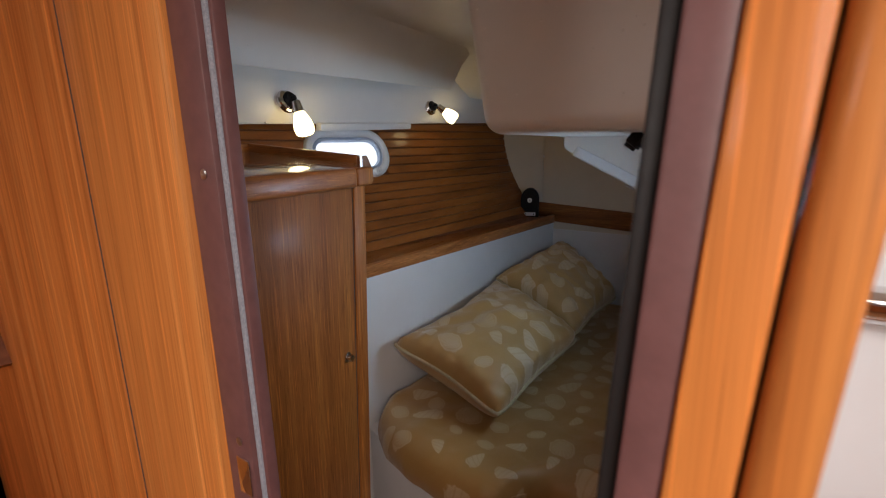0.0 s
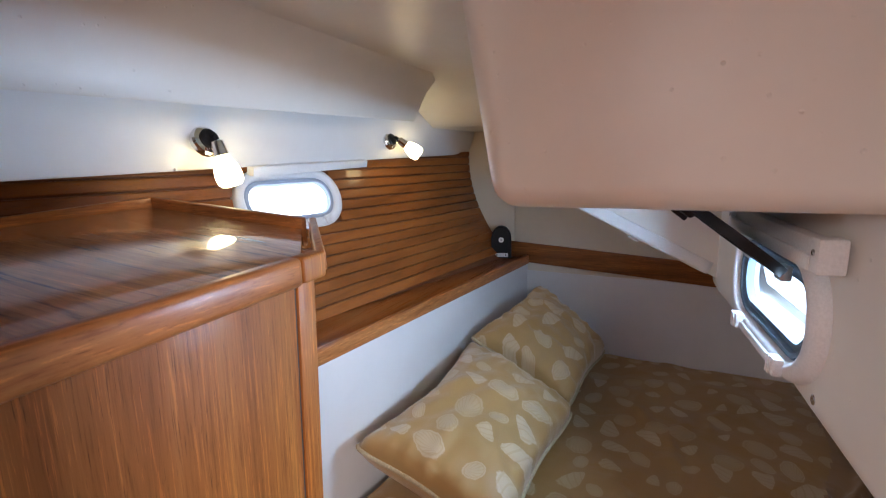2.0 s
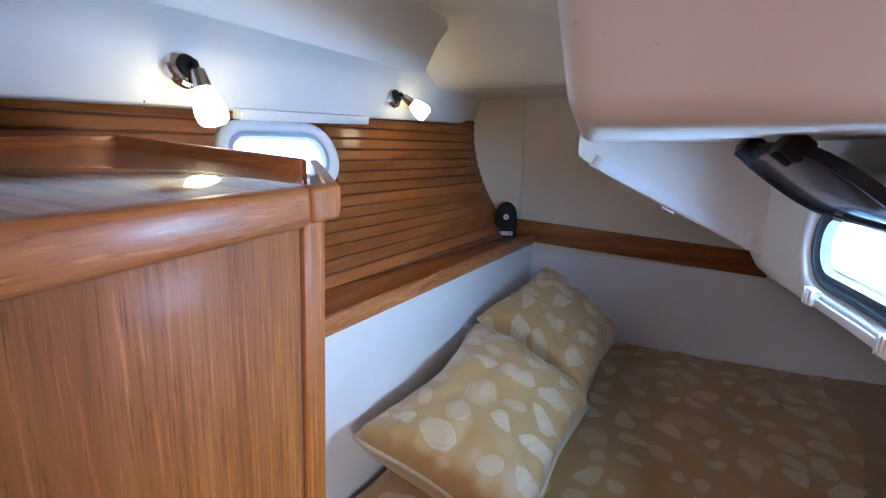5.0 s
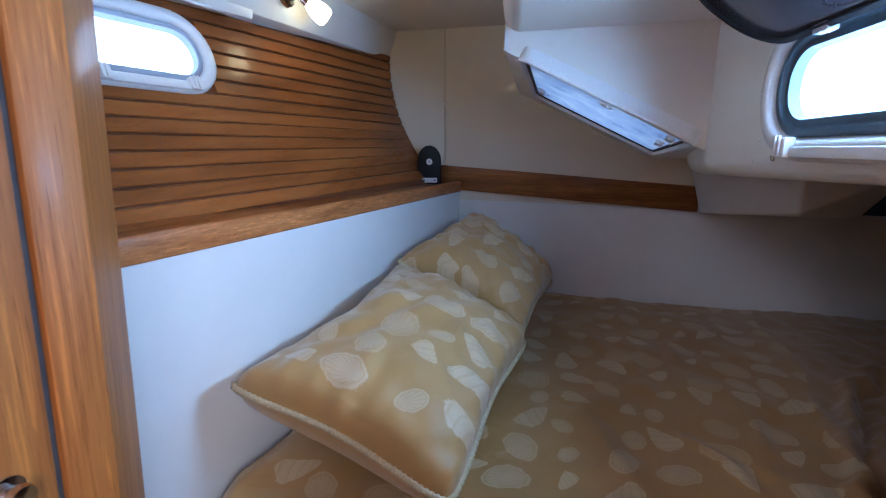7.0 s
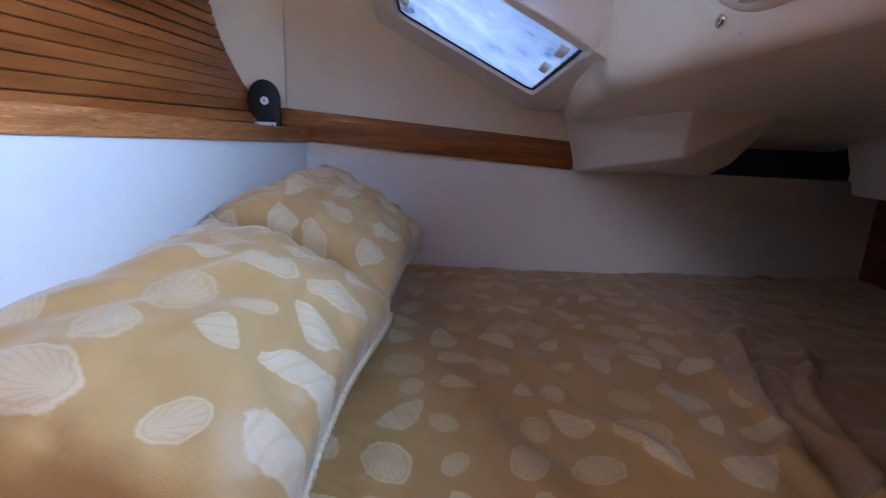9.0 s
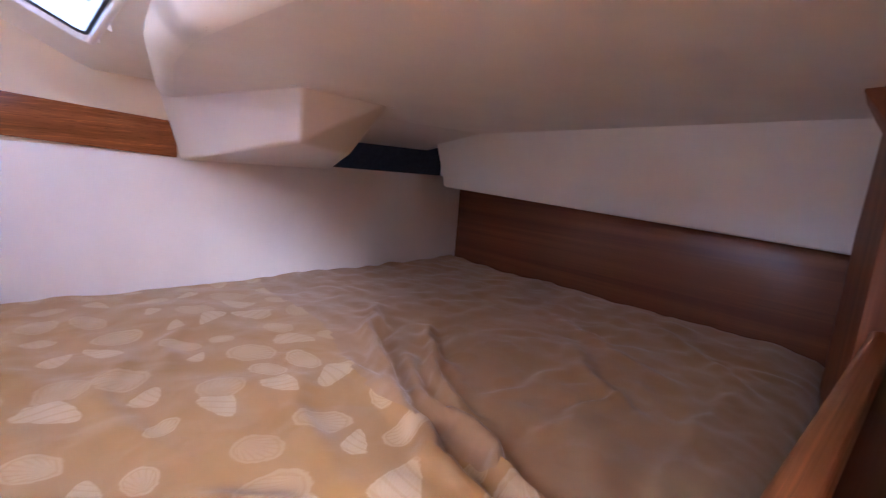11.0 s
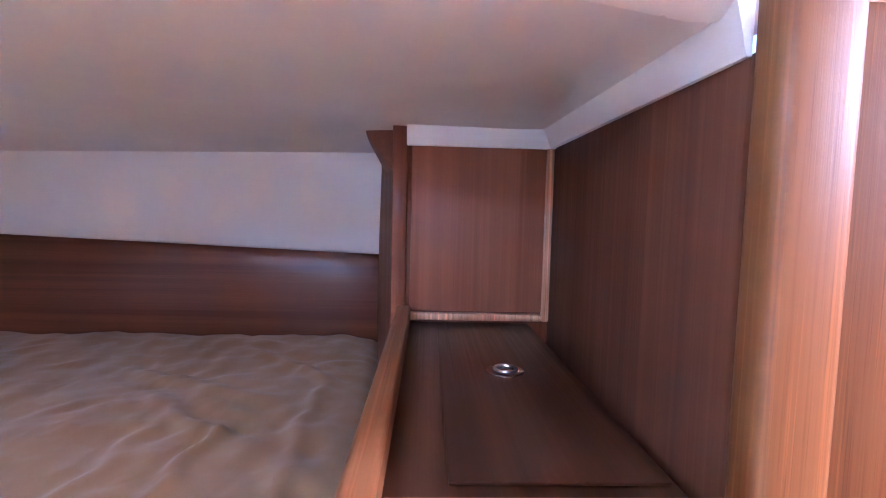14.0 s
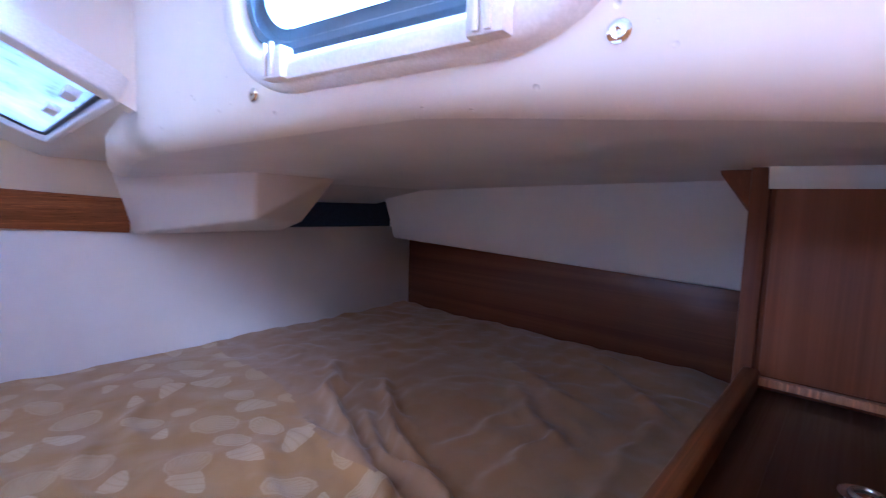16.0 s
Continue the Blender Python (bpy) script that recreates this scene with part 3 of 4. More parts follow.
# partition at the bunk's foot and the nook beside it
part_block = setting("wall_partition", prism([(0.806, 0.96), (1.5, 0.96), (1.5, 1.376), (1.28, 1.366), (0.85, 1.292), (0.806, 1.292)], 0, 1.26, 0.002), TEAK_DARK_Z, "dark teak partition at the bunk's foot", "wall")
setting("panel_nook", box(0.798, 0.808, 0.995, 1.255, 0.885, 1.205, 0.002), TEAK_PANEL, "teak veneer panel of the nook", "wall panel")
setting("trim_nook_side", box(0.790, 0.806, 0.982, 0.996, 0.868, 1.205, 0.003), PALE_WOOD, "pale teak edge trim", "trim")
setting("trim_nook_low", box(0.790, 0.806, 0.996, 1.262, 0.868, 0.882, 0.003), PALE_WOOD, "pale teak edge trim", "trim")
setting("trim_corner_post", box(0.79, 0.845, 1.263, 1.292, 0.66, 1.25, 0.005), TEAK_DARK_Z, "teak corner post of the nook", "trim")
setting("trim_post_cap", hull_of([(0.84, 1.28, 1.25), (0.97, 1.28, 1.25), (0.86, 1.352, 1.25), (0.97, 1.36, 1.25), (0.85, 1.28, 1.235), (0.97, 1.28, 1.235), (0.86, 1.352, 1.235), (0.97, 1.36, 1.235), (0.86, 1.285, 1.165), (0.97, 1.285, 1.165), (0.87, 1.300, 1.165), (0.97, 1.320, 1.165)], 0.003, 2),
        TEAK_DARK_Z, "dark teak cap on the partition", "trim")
setting("wall_nook_back", slab([(0.20, 1.018, 0.3), (0.81, 0.980, 0.3), (0.81, 0.980, 1.207), (0.20, 1.018, 1.178)], 0.02, 0.001), TEAK_NOOK_SHADED, "dark teak bulkhead behind the nook, deepened for shade", "wall")


def cove(p, q, zp, zq, out, name, end=1.0):
    (x0, y0), (x1, y1) = p, q
    ox, oy = out
    bm = bmesh.new()
    rows = []
    for x, y, zb, w in ((x0, y0, zp, 1.0), (x1, y1, zq, end)):
        top = z_low(y, x) + 0.004
        rows.append([bm.verts.new(c) for c in ((x, y, zb), (x + 0.010 * w * ox, y + 0.010 * w * oy, zb), (x + 0.016 * w * ox, y + 0.016 * w * oy, zb + 0.012), (x + 0.03 * w * ox, y + 0.03 * w * oy, top), (x, y, top))])
    for k in range(5):
        bm.faces.new((rows[0][k], rows[1][k], rows[1][(k + 1) % 5], rows[0][(k + 1) % 5]))
    bm.faces.new(rows[0]), bm.faces.new(rows[1])
    setting(name, bm, LINER, "white cove strip under the low ceiling", "trim", 50)


cove((0.798, 1.265), (0.798, 0.982), 1.203, 1.203, (-1, 0), "trim_cove_side")
cove((0.805, 0.982), (0.206, 1.018), 1.205, 1.176, (0, 1), "trim_cove_back", 0.4)

# nook seat: locker top with lid, ring pull and fiddles
nook = thing("nook_locker", (0.5, 1.12, 0), "low dark teak locker with a lift-out lid beside the bunk", "locker")
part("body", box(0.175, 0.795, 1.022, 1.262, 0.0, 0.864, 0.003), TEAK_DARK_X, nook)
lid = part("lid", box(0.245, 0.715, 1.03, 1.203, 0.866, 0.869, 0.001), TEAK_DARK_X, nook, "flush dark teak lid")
part("ring_plate", lathe([(0, 0.025), (0.0015, 0.025), (0.0025, 0.022), (0.0026, 0.002)], (0.496, 1.117, 0.869), (0, 0, 1)), CHROME, lid, "round chrome pull plate")
part("pull_ring", tube([(0.496 + 0.014 * math.cos(a), 1.117 + 0.014 * math.sin(a), 0.8725) for a in (k * math.pi / 10 for k in range(20))], 0.0025, 6, True), STEEL, lid, "steel lifting ring")
part("fiddle_side", box(0.160, 0.792, 1.252, 1.278, 0.60, 0.897, 0.006, 3), TEAK_FIDDLE, nook, "orange teak fiddle rail along the mattress")
part("fiddle_end", box(0.160, 0.188, 1.02, 1.2515, 0.60, 0.896, 0.006, 3), TEAK_FIDDLE, nook, "orange teak fiddle rail across the end")
setting("post_nook", box(0.168, 0.200, 0.975, 1.024, 0.0, 1.216, 0.008, 3), TEAK_POST, "orange teak post at the end of the nook", "post")
setting("wall_passage", box(0.212, 0.236, 0.56, 0.973, 0.0, 1.235, 0.002), TEAK_POST, "teak passage side below the cockpit wall", "wall")

# bunk base and mattress
setting("bunk_front", prism([(-0.86, 1.30), (-0.55, 1.19), (-0.30, 1.18), (-0.20, 1.305), (0.16, 1.32), (0.16, 1.36), (-0.9, 1.36)], 0.0, 0.545, 0.004), LINER, "white bunk front below the mattress", "bunk base")
setting("bunk_top", box(-0.95, 1.46, 1.33, 2.74, 0.50, 0.54, 0), LINER, "plain bunk board under the mattress", "bunk base")


def edge_front(x):
    pts = [(-0.83, 1.345), (-0.78, 1.27), (-0.70, 1.215), (-0.58, 1.172), (-0.42, 1.148), (-0.31, 1.144), (-0.265, 1.165), (-0.225, 1.235), (-0.17, 1.283), (0.05, 1.294), (0.2, 1.296), (1.5, 1.372)]
    for (a, p), (b, q) in zip(pts, pts[1:]):
        if x <= b:
            f = max(0.0, (x - a) / (b - a))
            return p + (q - p) * f
    return pts[-1][1]


FOLDS = [([(0.66, 2.30), (0.50, 2.10), (0.42, 1.92), (0.37, 1.77), (0.33, 1.66), (0.31, 1.46)], 0.036, 0.019),
         ([(0.40, 2.06), (0.38, 1.88), (0.35, 1.77)], 0.014, 0.015),
         ([(0.52, 1.98), (0.43, 1.83), (0.42, 1.71), (0.40, 1.62), (0.35, 1.50), (0.34, 1.37)], 0.032, 0.017),
         ([(0.62, 2.00), (0.49, 1.84), (0.46, 1.70)], 0.026, 0.015),
         ([(0.70, 2.12), (0.60, 1.98), (0.56, 1.86)], 0.016, 0.017),
         ([(0.03, 1.80), (0.11, 1.71), (0.15, 1.63)], 0.010, 0.016),
         ([(0.48, 1.44), (0.79, 1.46), (1.04, 1.47)], 0.009, 0.018),
         ([(0.47, 1.61), (0.64, 1.60), (0.78, 1.60)], 0.012, 0.016),
         ([(0.52, 1.74), (0.66, 1.72), (0.80, 1.74)], 0.008, 0.018),
         ([(0.30, 2.05), (0.24, 1.90), (0.20, 1.70)], 0.010, 0.022),
         ([(0.05, 2.30), (-0.02, 2.10), (0.02, 1.90)], 0.007, 0.020),
         ([(0.20, 2.45), (0.12, 2.30), (0.10, 2.18)], 0.007, 0.020),
         ([(0.95, 1.85), (0.80, 1.70), (0.70, 1.56)], 0.010, 0.020),
         ([(1.10, 1.98), (0.96, 1.72), (0.90, 1.55)], 0.008, 0.020),
         ([(1.28, 1.75), (1.08, 1.52), (1.00, 1.42)], 0.010, 0.020),
         ([(-0.18, 1.90), (-0.12, 1.70), (-0.02, 1.50)], 0.009, 0.026),
         ([(-0.10, 2.55), (-0.14, 2.30), (-0.08, 2.15)], 0.008, 0.024)]


def fold_height(x, y):
    h = 0.0
    x, y = x + 0.014 * noise.noise(Vector((x * 11, y * 11, 3.0))) + 0.008 * noise.noise(Vector((x * 31, y * 31, 6.0))), y + 0.03 * noise.noise(Vector((x * 10, y * 10, 8.0)))
    for line, amp, width in FOLDS:
        reach = 4 * width
        if not (min(p[0] for p in line) - reach < x < max(p[0] for p in line) + reach and min(p[1] for p in line) - reach < y < max(p[1] for p in line) + reach):
            continue
        best, side, where = 9.0, 1.0, 0.5
        for i, ((ax, ay), (bx, by)) in enumerate(zip(line, line[1:])):
            dx, dy = bx - ax, by - ay
            t = max(0.0, min(1.0, ((x - ax) * dx + (y - ay) * dy) / (dx * dx + dy * dy)))
            px, py = x - ax - t * dx, y - ay - t * dy
            d = math.hypot(px, py)
            if d < best:
                best, side, where = d, (1.0 if dx * py - dy * px > 0 else -1.0), (i + t) / (len(line) - 1)
        taper = min(1.0, 4 * where + 0.2, 4 * (1 - where) + 0.25)
        h += 0.95 * amp * taper * (math.exp(-(best / width) ** 2) - 0.55 * math.exp(-((best * side - 1.7 * width) / (1.1 * width)) ** 2))
    return h


@functools.lru_cache(maxsize=None)
def cover_height(x, y):
    n = noise.noise(Vector((x * 4, y * 4, 1.3))) * 0.008 + noise.noise(Vector((x * 11 + y * 5, y * 9 - x * 6, 4.0))) * 0.0060
    quilt = 0.0022 * noise.noise(Vector((x * 26, y * 15, 9.0)))
    if x > 0.45:
        quilt += 0.007 * min(1.0, (x - 0.45) / 0.2) * noise.noise(Vector((x * 9 + 2.5 * noise.noise(Vector((x * 5, y * 5, 0))), y * 13, 5.0)))
    return 0.662 + n + quilt + fold_height(x, y) + 0.012 * max(0.0, (y - 2.2) / 0.5) * max(0.0, (0.4 - x))


def fold_line(y):
    return 0.36 + 0.13 * max(0.0, y - 1.75) ** 0.8 + 0.02 * math.sin(9 * y)


def mattress(backing):
    bm = bmesh.new()
    rim = [(-0.004, -0.118), (-0.010, -0.10), (-0.012, -0.07), (-0.004, -0.042), (0.010, -0.022), (0.030, -0.008), (0.055, -0.001)]
    xs = steps(0, 1, 240)
    vs = [None] * len(rim) + steps(0, 1, 160)[1:]
    g = []
    for s in xs:
        col = []
        x_nom = -0.83 + s * 2.285
        yf = edge_front(x_nom)
        for i, v in enumerate(vs):
            if v is None:
                y, dz = yf + rim[i][0], rim[i][1]
            else:
                y, dz = yf + 0.055 + v * (y_aft(x_nom) - 0.006 - yf - 0.055), 0.0
            xl = x_shelf(y) + 0.03
            x = xl + s * (1.452 - xl)
            side = min(s * 2.285, (1 - s) * 2.285, 9)
            dz -= 0.012 * math.exp(-(side / 0.02) ** 2)
            col.append(bm.verts.new((x, y, cover_height(x, max(y, yf + 0.055)) + dz if dz < -0.05 else cover_height(x, y) + dz)))
        g.append(col)
    for a, b in zip(g, g[1:]):
        for k in range(len(a) - 1):
            c = (a[k].co + b[k + 1].co) / 2
            if (c.x > fold_line(c.y)) == backing:
                bm.faces.new((a[k], b[k], b[k + 1], a[k + 1]))
    bmesh.ops.delete(bm, geom=[v for v in bm.verts if not v.link_faces], context="VERTS")
    return bm


bed = tagged(part("mattress", mattress(False), BEDCOVER, None, "", 180), "mattress in a rumpled gold shell-print cover on the bunk", "mattress")


back_cloth = part("folded_cover", mattress(True), BACKING, None, "plain turned-back side of the gold cover", 180)
back_cloth.parent = bed
welt = part("piping", tube([(x, edge_front(x) + 0.004, cover_height(x, edge_front(x) + 0.055) - 0.052) for x in steps(-0.80, 0.15, 70)], 0.004, 8), BEDCOVER, None, "sewn welt along the mattress edge", 60)
welt.parent = bed


def cushion(name, corners, thick, seed, sag, label):
    c = [Vector(p) for p in corners]
    n = 44
    nrm = ((c[1] - c[0]).cross(c[3] - c[0])).normalized()
    if nrm.z < 0:
        nrm = -nrm
    bm = bmesh.new()
    mid = sum(c, Vector()) / 4

    def at(u, v):
        p = (c[0] * (1 - u) + c[1] * u) * (1 - v) + (c[3] * (1 - u) + c[2] * u) * v
        pin = (4 * u * (1 - u)) * 0.020 * (1 if v in (0, 1) else 0) + (4 * v * (1 - v)) * 0.020 * (1 if u in (0, 1) else 0)
        eu, ev = 4 * u * (1 - u), 4 * v * (1 - v)
        pull = (1 - ev) ** 3 * eu * (0.050 if v < 0.5 else 0.022) + (1 - eu) ** 3 * ev * 0.030
        pull += 0.020 * ((1 - eu) * (1 - ev)) ** 4
        p = p + (mid - p).normalized() * pull
        p.z -= sag * eu * (1 - v) ** 4
        return p

    tops, lows = [], []
    for i in range(n + 1):
        ra, rb = [], []
        for j in range(n + 1):
            u, v = i / n, j / n
            p = at(u, v)
            e = max(0.0, 16 * u * (1 - u) * v * (1 - v)) ** 0.28
            near = math.exp(-min(u, 1 - u, v, 1 - v) / 0.10)
            w = noise.noise(Vector((u * 4 + seed, v * 5, seed))) * 0.016 * e
            w += 0.009 * noise.noise(Vector((u * 9 - 5 * v, v * 8 + seed, 11.0))) * e
            w += 0.010 * near * math.sin((u if min(v, 1 - v) < min(u, 1 - u) else v) * 46 + 3 * noise.noise(p * 9)) * e
            w += 0.007 * noise.noise(Vector((u * 13 + 4 * v, v * 12 + seed, 2.0))) * e
            w -= 0.022 * e * max(0.0, 1 - abs(noise.noise(Vector((u * 3.2 + seed, v * 2.6, 7.0)))) * 9) * (0.4 + 0.6 * near)
            top = bm.verts.new(p + nrm * (thick * 0.66 * e + w))
            edge = i in (0, n) or j in (0, n)
            low = top if edge else bm.verts.new(p - nrm * thick * 0.52 * e)
            ra.append(top), rb.append(low)
        tops.append(ra), lows.append(rb)
    for g in (tops, lows):
        for a, b in zip(g, g[1:]):
            for k in range(n):
                bm.faces.new((a[k], b[k], b[k + 1], a[k + 1]))
    ob = tagged(part(name, bm, PILLOW_MAT, None, "", 180), label, "pillow", "pillows on the bunk")
    line = []
    m = 150
    for side in range(4):
        for k in range(m):
            f = k / m
            u, v = ((f, 0), (1, f), (1 - f, 1), (0, 1 - f))[side]
            line.append(at(u, v))
    cord = part("piping", tube(line, 0.0064, 9, True, 0.62), CORD, None, "twisted cream cord edging", 60)
    cord.parent = ob
    return ob


cushion("pillow", [(-0.800, 1.362, 0.862), (-0.745, 2.035, 0.922), (-0.312, 1.955, 0.768), (-0.362, 1.334, 0.735)], 0.18, 3.0, 0.055, "gold shell-print pillow with cord piping leaning on the wall")
cushion("pillow", [(-0.745, 2.035, 0.943), (-0.632, 2.61, 1.012), (-0.270, 2.42, 0.815), (-0.335, 1.945, 0.772)], 0.155, 8.0, 0.0, "gold shell-print pillow tucked in the bunk's corner")

# shelf along the hull and the white side below it
setting("wall_berth_side", slab([(x_shelf(1.0) - 0.012, 1.0, 0.0), (x_shelf(2.75) - 0.012, 2.75, 0.0), (x_shelf(2.75) - 0.012, 2.75, 1.13), (x_shelf(1.0) - 0.012, 1.0, 1.13)], -0.02, 0), LINER,
        "white berth side below the shelf", "wall")
shelf = thing("shelf", (-1.0, 1.9, 1.10), "varnished teak shelf with a raised front edge along the hull", "shelf")
part("board", prism([(x_shelf(1.0) - 0.02, 1.0), (x_shelf(2.69) - 0.02, 2.69), (-0.86, 2.694), (x_hull(1.0, 1.13), 1.0)], 1.118, 1.136, 0.001), TEAK_Y, shelf)
part("front_edge", prism([(x_shelf(1.05), 1.05), (x_shelf(2.70), 2.70), (x_shelf(2.70) - 0.022, 2.70), (x_shelf(1.05) - 0.022, 1.05)], 1.104, 1.149, 0.005, 3), TEAK_EDGE, shelf, "rounded teak front edge")

# hanging locker


def lean(bm):
    """The locker's front narrows a little towards the sole."""
    for v in bm.verts:
        d = max(0.0, 1.463 - v.co.z)
        v.co.x -= 0.032 * d
        v.co.y -= 0.020 * d
    return bm


LK = [(-0.495, 0.52), (-0.537, 0.995), (-0.775, 1.205), (-1.30, 1.150), (-1.36, 0.52)]
locker = thing("hanging_locker", (-0.85, 0.85, 0), "varnished teak hanging locker with a glossy top by the door", "locker")
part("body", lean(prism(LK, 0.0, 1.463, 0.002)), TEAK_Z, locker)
top = part("top", prism([(-0.505, 0.52), (-0.542, 0.98), (-0.745, 1.195), (-1.27, 1.145), (-1.36, 0.52)], 1.4635, [1.484, 1.486, 1.498, 1.545, 1.516], 0.002), TEAK_TOP_SHEEN, locker, "glossy dark-streaked teak top, paled for reflected light")


def rail(a, b, half, z0, z1, bev):
    a, b = Vector((*a, 0)), Vector((*b, 0))
    n = Vector((-(b - a).y, (b - a).x, 0)).normalized() * half
    return prism([tuple((a - n)[:2]), tuple((b - n)[:2]), tuple((b + n)[:2]), tuple((a + n)[:2])], z0, z1, bev, 4)


part("front_rail", rail((-0.489, 0.52), (-0.526, 0.955), 0.013, 1.457, 1.500, 0.009), TEAK_EDGE, locker, "rounded orange teak top rail")
part("corner_block", hull_of([(-0.512, 0.955, 1.460), (-0.540, 0.955, 1.460), (-0.516, 1.005, 1.460), (-0.545, 1.018, 1.460), (-0.512, 0.955, 1.499), (-0.540, 0.955, 1.499), (-0.516, 1.005, 1.500), (-0.550, 1.012, 1.499)], 0.005, 3), TEAK_Z, locker, "rounded teak corner block")
part("fiddle_side", slab([(-0.532, 1.002, 1.466), (-0.735, 1.204, 1.466), (-0.735, 1.204, 1.519), (-0.530, 0.998, 1.497)], 0.016, 0.004, 3), TEAK_EDGE, locker)
part("fiddle_back", slab([(-0.738, 1.203, 1.46), (-1.19, 1.160, 1.46), (-1.19, 1.160, 1.562), (-0.738, 1.203, 1.520)], -0.016, 0.004, 3), TEAK_X, locker)
part("fiddle_outboard", slab([(-1.192, 1.160, 1.50), (-1.245, 0.525, 1.46), (-1.245, 0.525, 1.522), (-1.192, 1.160, 1.562)], -0.018, 0.005, 3), TEAK_EDGE, locker)


def front_at(y):
    return -0.495 + (y - 0.52) * (-0.041 / 0.465)


door = part("door", lean(prism([(front_at(0.54) + 0.004, 0.54), (front_at(0.951) + 0.004, 0.951), (front_at(0.951) - 0.01, 0.951), (front_at(0.54) - 0.01, 0.54)], 0.35, 1.457, 0.0015)), TEAK_Z, locker, "straight-grained teak door")
part("stile", lean(prism([(front_at(0.956) + 0.006, 0.956), (front_at(0.993) + 0.006, 0.995), (front_at(0.993) - 0.012, 0.999), (front_at(0.956) - 0.01, 0.956)], 0.0, 1.462, 0.003)), TEAK_Z, locker)
# Dark strip that paints the shadow between door and stile.
part("door_shadow_gap", lean(prism([(front_at(0.951) + 0.0012, 0.9512), (front_at(0.956) + 0.0012, 0.9558), (front_at(0.956) - 0.006, 0.9558), (front_at(0.951) - 0.006, 0.9512)], 0.35, 1.456, 0)), GLOOM, locker, "dark strip for the shadow in the joint beside the door")
kx = front_at(0.916)
part("knob", lathe([(0, 0.012), (0.003, 0.012), (0.004, 0.007), (0.009, 0.007), (0.012, 0.0095), (0.016, 0.008), (0.017, 0.001)], (kx + 0.004 - 0.032 * 0.393, 0.916 - 0.0047, 1.07), (1, 0.09, 0), 18), CHROME, door, "small chrome push knob")

# door frame of the cabin


def tilted(bm):
    """The inboard side of the doorway leans outwards towards the deck."""
    for v in bm.verts:
        v.co.x += 0.052 * (v.co.z - 1.47)
    return bm


JY0, JY1 = 0.507, 0.519
setting("wall_forward_outboard", box(-1.7, -0.579, JY0 - 0.019, JY1 - 0.004, 0, 2.0, 0.003), TEAK_FORWARD, "orange teak forward bulkhead", "wall")
setting("jamb_groove", box(-0.5785, -0.5735, JY0 - 0.0205, JY1 - 0.006, 0, 2.0, 0), GLOOM, "dark groove beside the casing board", "door frame")
setting("jamb_board", box(-0.573, -0.325, JY0 - 0.022, JY1, 0, 2.0, 0.004), TEAK_ORANGE, "orange teak door casing board", "door frame")
setting("jamb_plum_hinge_side", box(-0.324, -0.2715, JY0 - 0.012, JY1 - 0.003, 0, 2.0, 0.002), PLUM, "plum-stained door jamb with steel screws", "door frame")
setting("seal_grey", box(-0.271, -0.263, JY0 - 0.006, JY1 - 0.006, 0, 2.0, 0.002), GREY_SEAL, "worn grey door seal", "door seal")
setting("jamb_lip", box(-0.2625, -0.255, JY0 - 0.004, JY1 - 0.001, 0, 2.0, 0.002), PLUM, "plum-stained jamb lip", "door frame")
setting("seal_black", tilted(box(0.136, 0.148, JY0 - 0.006, JY1 + 0.012, 0, 2.0, 0.004)), RUBBER, "black rubber door seal", "door seal")
setting("jamb_plum_latch_side", tilted(box(0.1485, 0.174, JY0 - 0.016, JY1, 0, 2.0, 0.003)), PLUM, "plum-stained door jamb", "door frame")
setting("jamb_latch_board", tilted(box(0.1745, 0.2095, JY0 - 0.020, JY1, 0, 2.0, 0.004)), TEAK_ORANGE, "orange teak door casing", "door frame")
setting("jamb_rounded", tilted(box(0.2125, 0.243, JY0 - 0.024, JY1, 0, 2.0, 0.010, 4)), TEAK_ORANGE, "rounded orange teak casing edge", "door frame")
setting("jamb_gap", tilted(box(0.2097, 0.2123, JY0 - 0.004, JY1, 0, 2.0, 0)), GLOOM, "dark joint between the casings", "door frame")
setting("wall_beside_door", box(0.236, 0.9, 0.74, 0.77, 0, 2.0, 0.0), PITTED, "white textured lining beyond the door", "wall")
rail_bar = tagged(part("grab_rail", tube([(0.24, 0.715, 1.411), (0.6, 0.715, 1.406)], 0.016, 16), CHROME), "polished steel grab rail on the white lining", "grab rail")


def screw(p, n, r, parent=None, name="screw"):
    n = Vector(n).normalized()
    bm = lathe([(0, r), (0.0008, r), (0.0016, r * 0.72), (0.0017, r * 0.3), (0.0011, r * 0.1)], p, n, 14)
    return bm


for z in (1.519, 1.196, 0.87):
    tagged(part("screw", screw((-0.293, JY0 - 0.0125, z), (0, -1, 0), 0.0055), STEEL), "countersunk steel screw in the door jamb", "screw", "screws in the door jamb")
latch = thing("strike_plate", (-0.28, 0.44, 1.16), "steel strike plate on the plum door jamb", "strike plate")
part("plate", box(-0.300, -0.276, JY0 - 0.0155, JY0 - 0.0125, 1.125, 1.175, 0.001), CHROME, latch)

